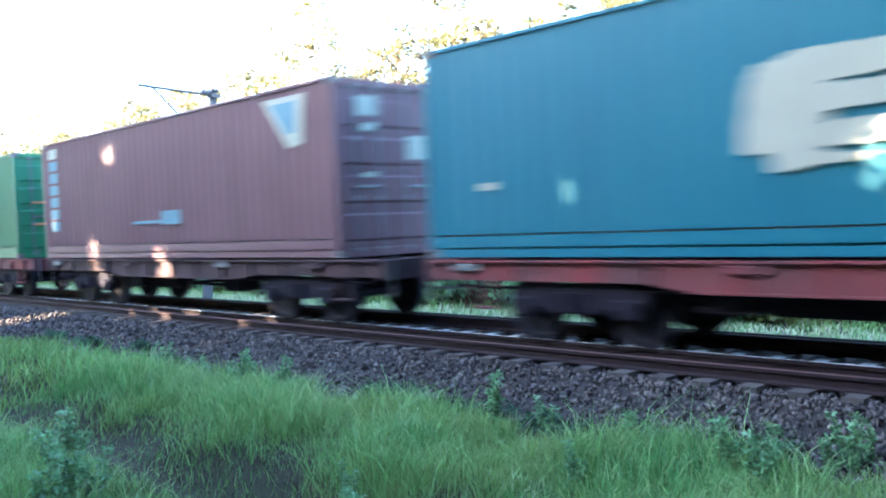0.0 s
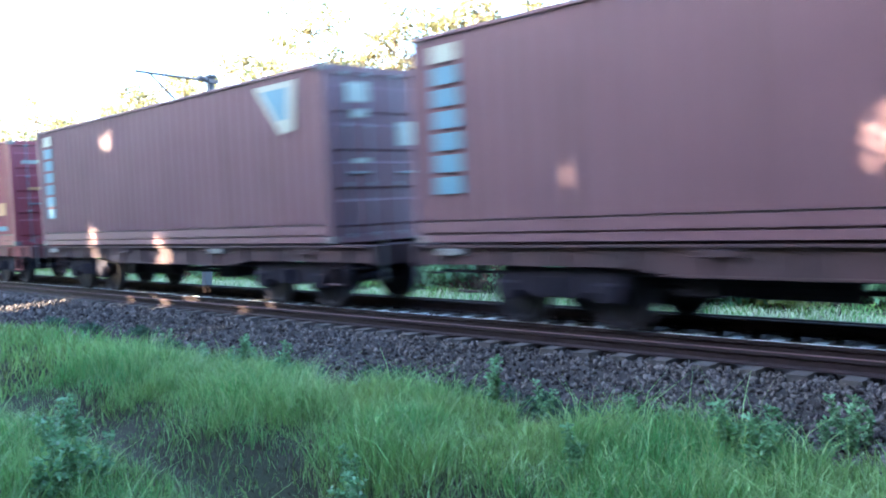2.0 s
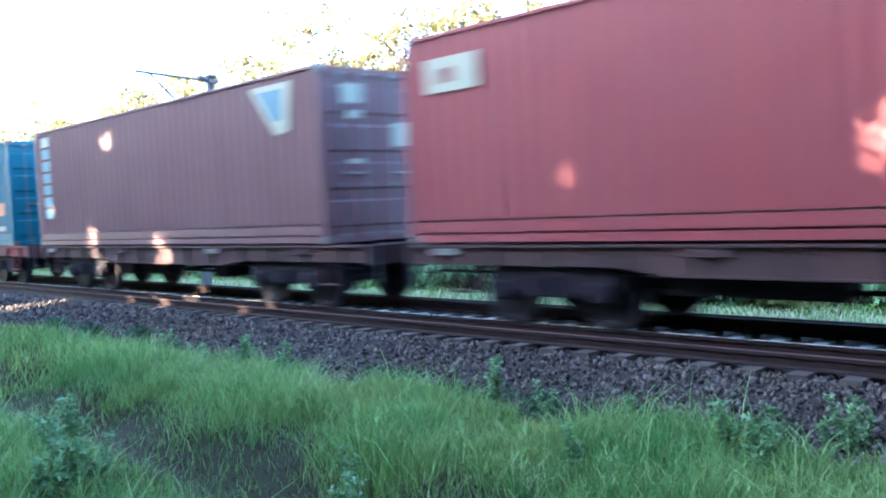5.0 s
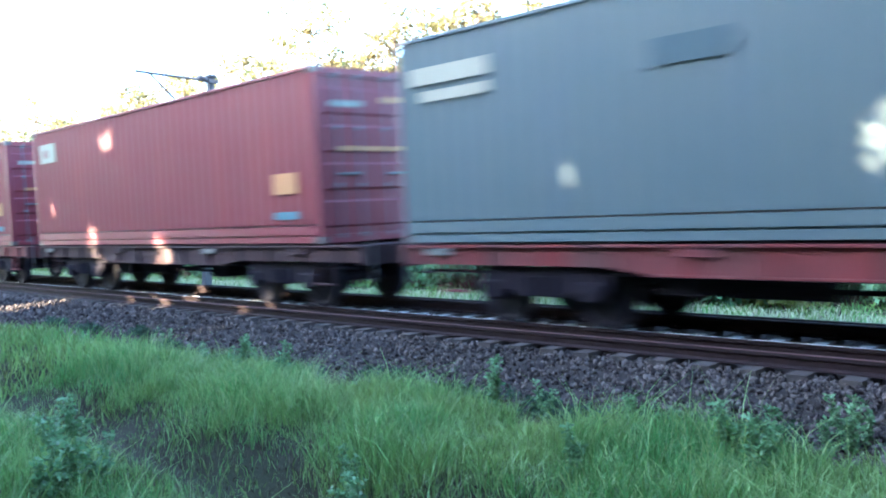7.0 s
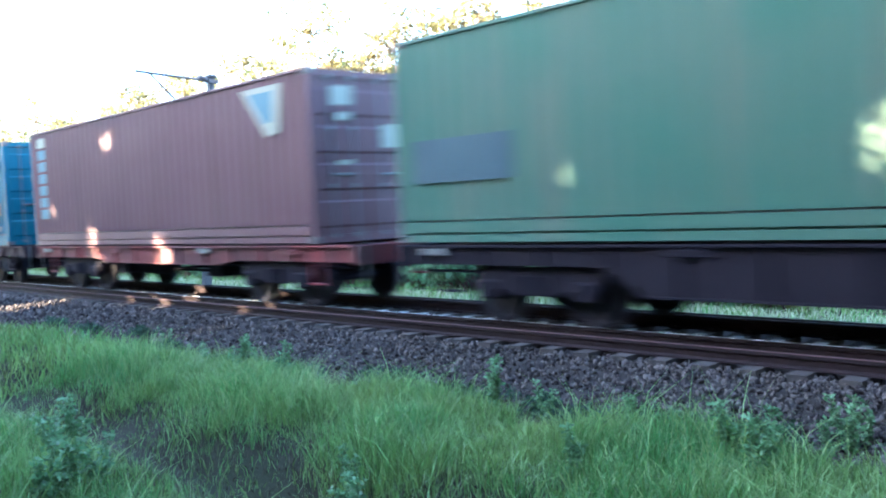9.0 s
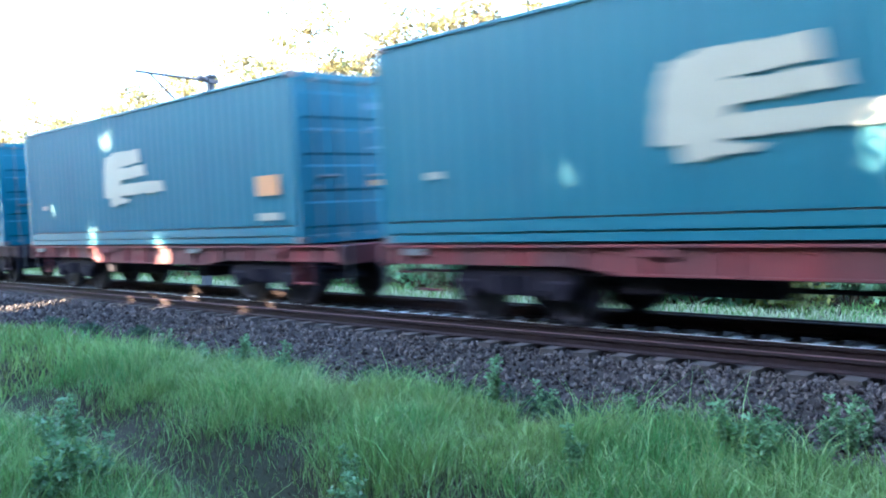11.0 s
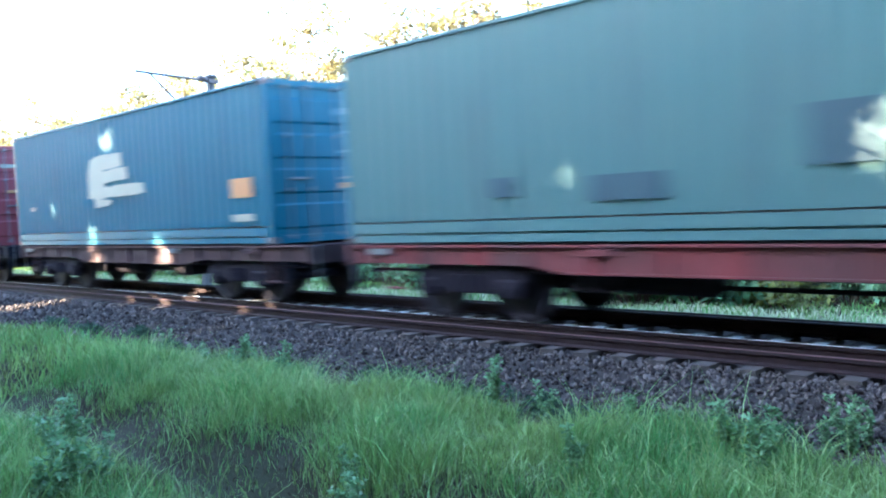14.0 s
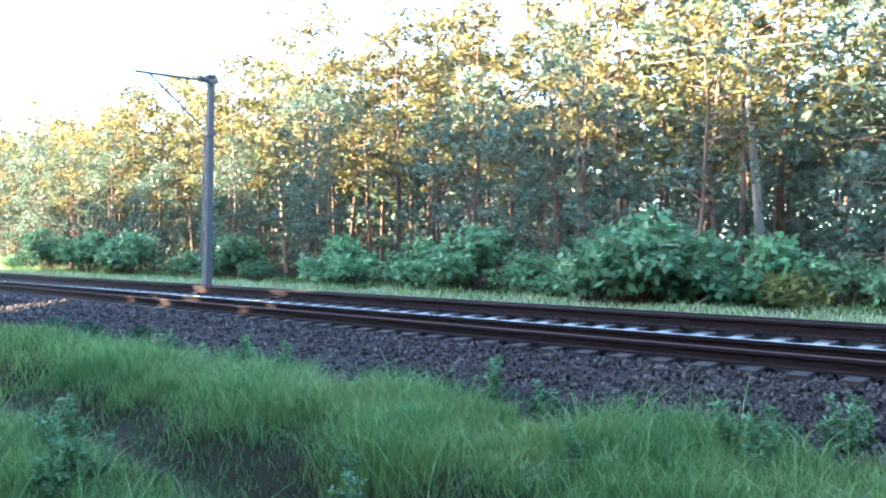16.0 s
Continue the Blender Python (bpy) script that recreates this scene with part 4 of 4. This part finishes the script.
def weeds():
    """Tall leafy weed stalks standing out of the grass."""
    rng.seed(104)
    gen = np.random.default_rng(21)
    def weed(seed, tall, label):
        g = np.random.default_rng(seed)
        w = new("weed")
        tagged(w, label, "weed", "tall weeds of the verge")
        stem, cs = bmesh.new(), []
        for k in range(4):
            a, s = g.uniform(0, 6.283), g.uniform(0.02, 0.12)
            top = (math.cos(a) * s, math.sin(a) * s, tall * g.uniform(0.55, 1.0))
            rod(stem, (0, 0, -0.05), top, 0.004, 5, 0.002)
            cs += [tuple(np.array(top) * u) for u in np.linspace(0.25, 1.0, 9)]
        part("stem", stem, WEED, w)
        v, f = leaves_at(np.array(cs), np.full(len(cs), 0.034), 420, 0.042, g, 0.6, 0.1)
        part("leaves", raw_mesh("leaves", v, f, WEED), None, w)
        return w
    kinds = [weed(i, 0.42 + 0.06 * i, "tall grey-green leafy weed among the grass") for i in range(3)]
    spots = [(-4.43, -6.4), (-5.66, -7.67), (-2.64, -2.95), (-5.85, -7.45), (-10.8, -4.15), (-10.6, -4.0), (-9.8, -3.9), (-9.65, -3.75), (-3.87, -3.4), (-4.17, -3.65), (-2.8, -3.95), (-7.05, -7.3), (-3.5, -5.3),
             (-6.71, -7.23), (-4.87, -6.06), (-2.78, -4.03), (-2.64, -2.68), (-2.85, -2.5), (-4.4, -3.24), (-13.2, -3.15), (-10.8, -3.2), (-5.75, -3.6), (-2.67, -4.45), (-5.5, -7.9), (-2.75, -3.1), (-4.5, -6.3), (-6.1, -7.6), (-3.1, -4.0), (-5.2, -3.5), (-8.3, -4.3)]
    retire(kinds, spots)
    scatter(kinds, spots[3:], (0.75, 1.2))
    # dark plants creeping over the foot of the ballast
    def creeper(seed):
        g = np.random.default_rng(seed)
        p = new("creeping_plant")
        tagged(p, "low dark green plant creeping over the ballast foot", "plant", "creeping plants on the ballast")
        stem, cs = bmesh.new(), []
        for k in range(14):
            a, r = g.uniform(0, 6.283), g.uniform(0.05, 0.32)
            tip = (math.cos(a) * r * 1.5, math.sin(a) * r * 0.7, g.uniform(0.04, 0.16))
            rod(stem, (tip[0] * 0.2, tip[1] * 0.2, -0.03), tip, 0.004, 4, 0.002)
            cs.append(tip)
        part("stem", stem, CREEPER, p)
        v, f = leaves_at(np.array(cs), np.full(len(cs), 0.11), 700, 0.045, g, 0.6, 0.1)
        part("leaves", raw_mesh("leaves", v, f, CREEPER), None, p)
        return p
    low = [creeper(80 + i) for i in range(3)]
    places = [(-6.25, -3.15), (-5.35, -3.22), (-4.48, -3.16), (-3.85, -3.05), (-10.6, -3.30), (-13.0, -3.25), (-7.83, -3.05), (-3.15, -3.06), (-16.5, -3.1), (-18.2, -3.0), (-6.6, -3.35), (-5.0, -3.4), (-9.2, -3.35), (-14.6, -2.9)]
    for i, (x, y) in enumerate(places):
        at = pose(x, y, bed_z(y) - 0.01, 0, 0, rng.uniform(-25, 25))
        if i < 3:
            low[i].matrix_basis = at
        else:
            copy_thing(low[i % 3], at)


def rock(seed):
    g = np.random.default_rng(seed)
    bm = bmesh.new()
    bmesh.ops.create_icosphere(bm, subdivisions=1, radius=1.0)
    for v in bm.verts:
        v.co = v.co * float(g.uniform(0.42, 1.35))
    for v in bm.verts:
        v.co.z *= 0.6
        v.co.y *= 0.75
    return bm


def stones(bed):
    """Crushed stone on the shoulder: the nearest as single stones, the rest as one heap."""
    gen = np.random.default_rng(9)
    kinds = [mesh_of("stone", rock(60 + i), STONE) for i in range(6)]
    shapes = []
    for me in kinds:
        v = np.empty(len(me.vertices) * 3, dtype=np.float32)
        me.vertices.foreach_get("co", v)
        f = np.array([tuple(p.vertices) for p in me.polygons])
        shapes.append((v.reshape(-1, 3), f))
    n = 20000
    xs, ys = -1.5 - 34 * gen.random(n) ** 1.7, gen.uniform(-3.75, -1.15, n)
    m = 1500
    xs, ys = np.concatenate([xs, -2 - 30 * gen.random(m) ** 1.5]), np.concatenate([ys, gen.uniform(-0.65, 0.62, m)])
    m = 2600
    xs, ys = np.concatenate([xs, -1.5 - 30 * gen.random(m) ** 1.6]), np.concatenate([ys, gen.uniform(-1.75, -1.28, m)])
    keep = ~((ys < -3.35) & (gen.random(len(xs)) < 0.55))
    xs, ys = xs[keep], ys[keep]
    near = [i for i in range(len(xs)) if -4.4 < xs[i] < -2.9 and -3.0 < ys[i] < -1.9][:300]
    single = set(near)
    vs, fs, o = [], [], 0
    for i in range(len(xs)):
        x, y = float(xs[i]), float(ys[i])
        size = float(0.013 + 0.032 * gen.random() ** 1.8) * (1.0 + 0.02 * max(0.0, -x - 6))
        place = Matrix.LocRotScale((x, y, bed_z(y) + size * 0.25 - 0.02), Euler(tuple(gen.uniform(0, 6.283, 3))), (size,) * 3)
        k = int(gen.integers(0, 6))
        if i in single:
            part("stone", kinds[k], None, bed, at=place)
        else:
            a = np.array(place)
            vs.append(shapes[k][0] @ a[:3, :3].T + a[:3, 3])
            fs.append(shapes[k][1] + o)
            o += len(shapes[k][0])
    ob = new("ballast_stones", raw_mesh("ballast_stones", np.concatenate(vs), np.concatenate(fs), STONE))
    tagged(ob, "dark grey-brown crushed stone ballast", "ballast", kind="stuff")


def wires():
    """Two service wires hung along the forest edge."""
    for z in (6.42, 6.12):
        bm = bmesh.new()
        for i in range(12):
            x = -14.0 + 2.5 * i
            sag = lambda u: z + 0.0009 * (u - 6) ** 2 - 0.2
            rod(bm, (x, 12.0, sag(x)), (x + 2.5, 12.0, sag(x + 2.5)), 0.012, 5)
        tagged(new("overhead_wire", mesh_of("overhead_wire", bm, GALV)), "thin overhead wire strung along the forest edge", "wire", kind="structure")


mast()
wires()
forest()
far_woods()
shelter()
bushes()
grass()
weeds()
stones(BED_OB)

motions()
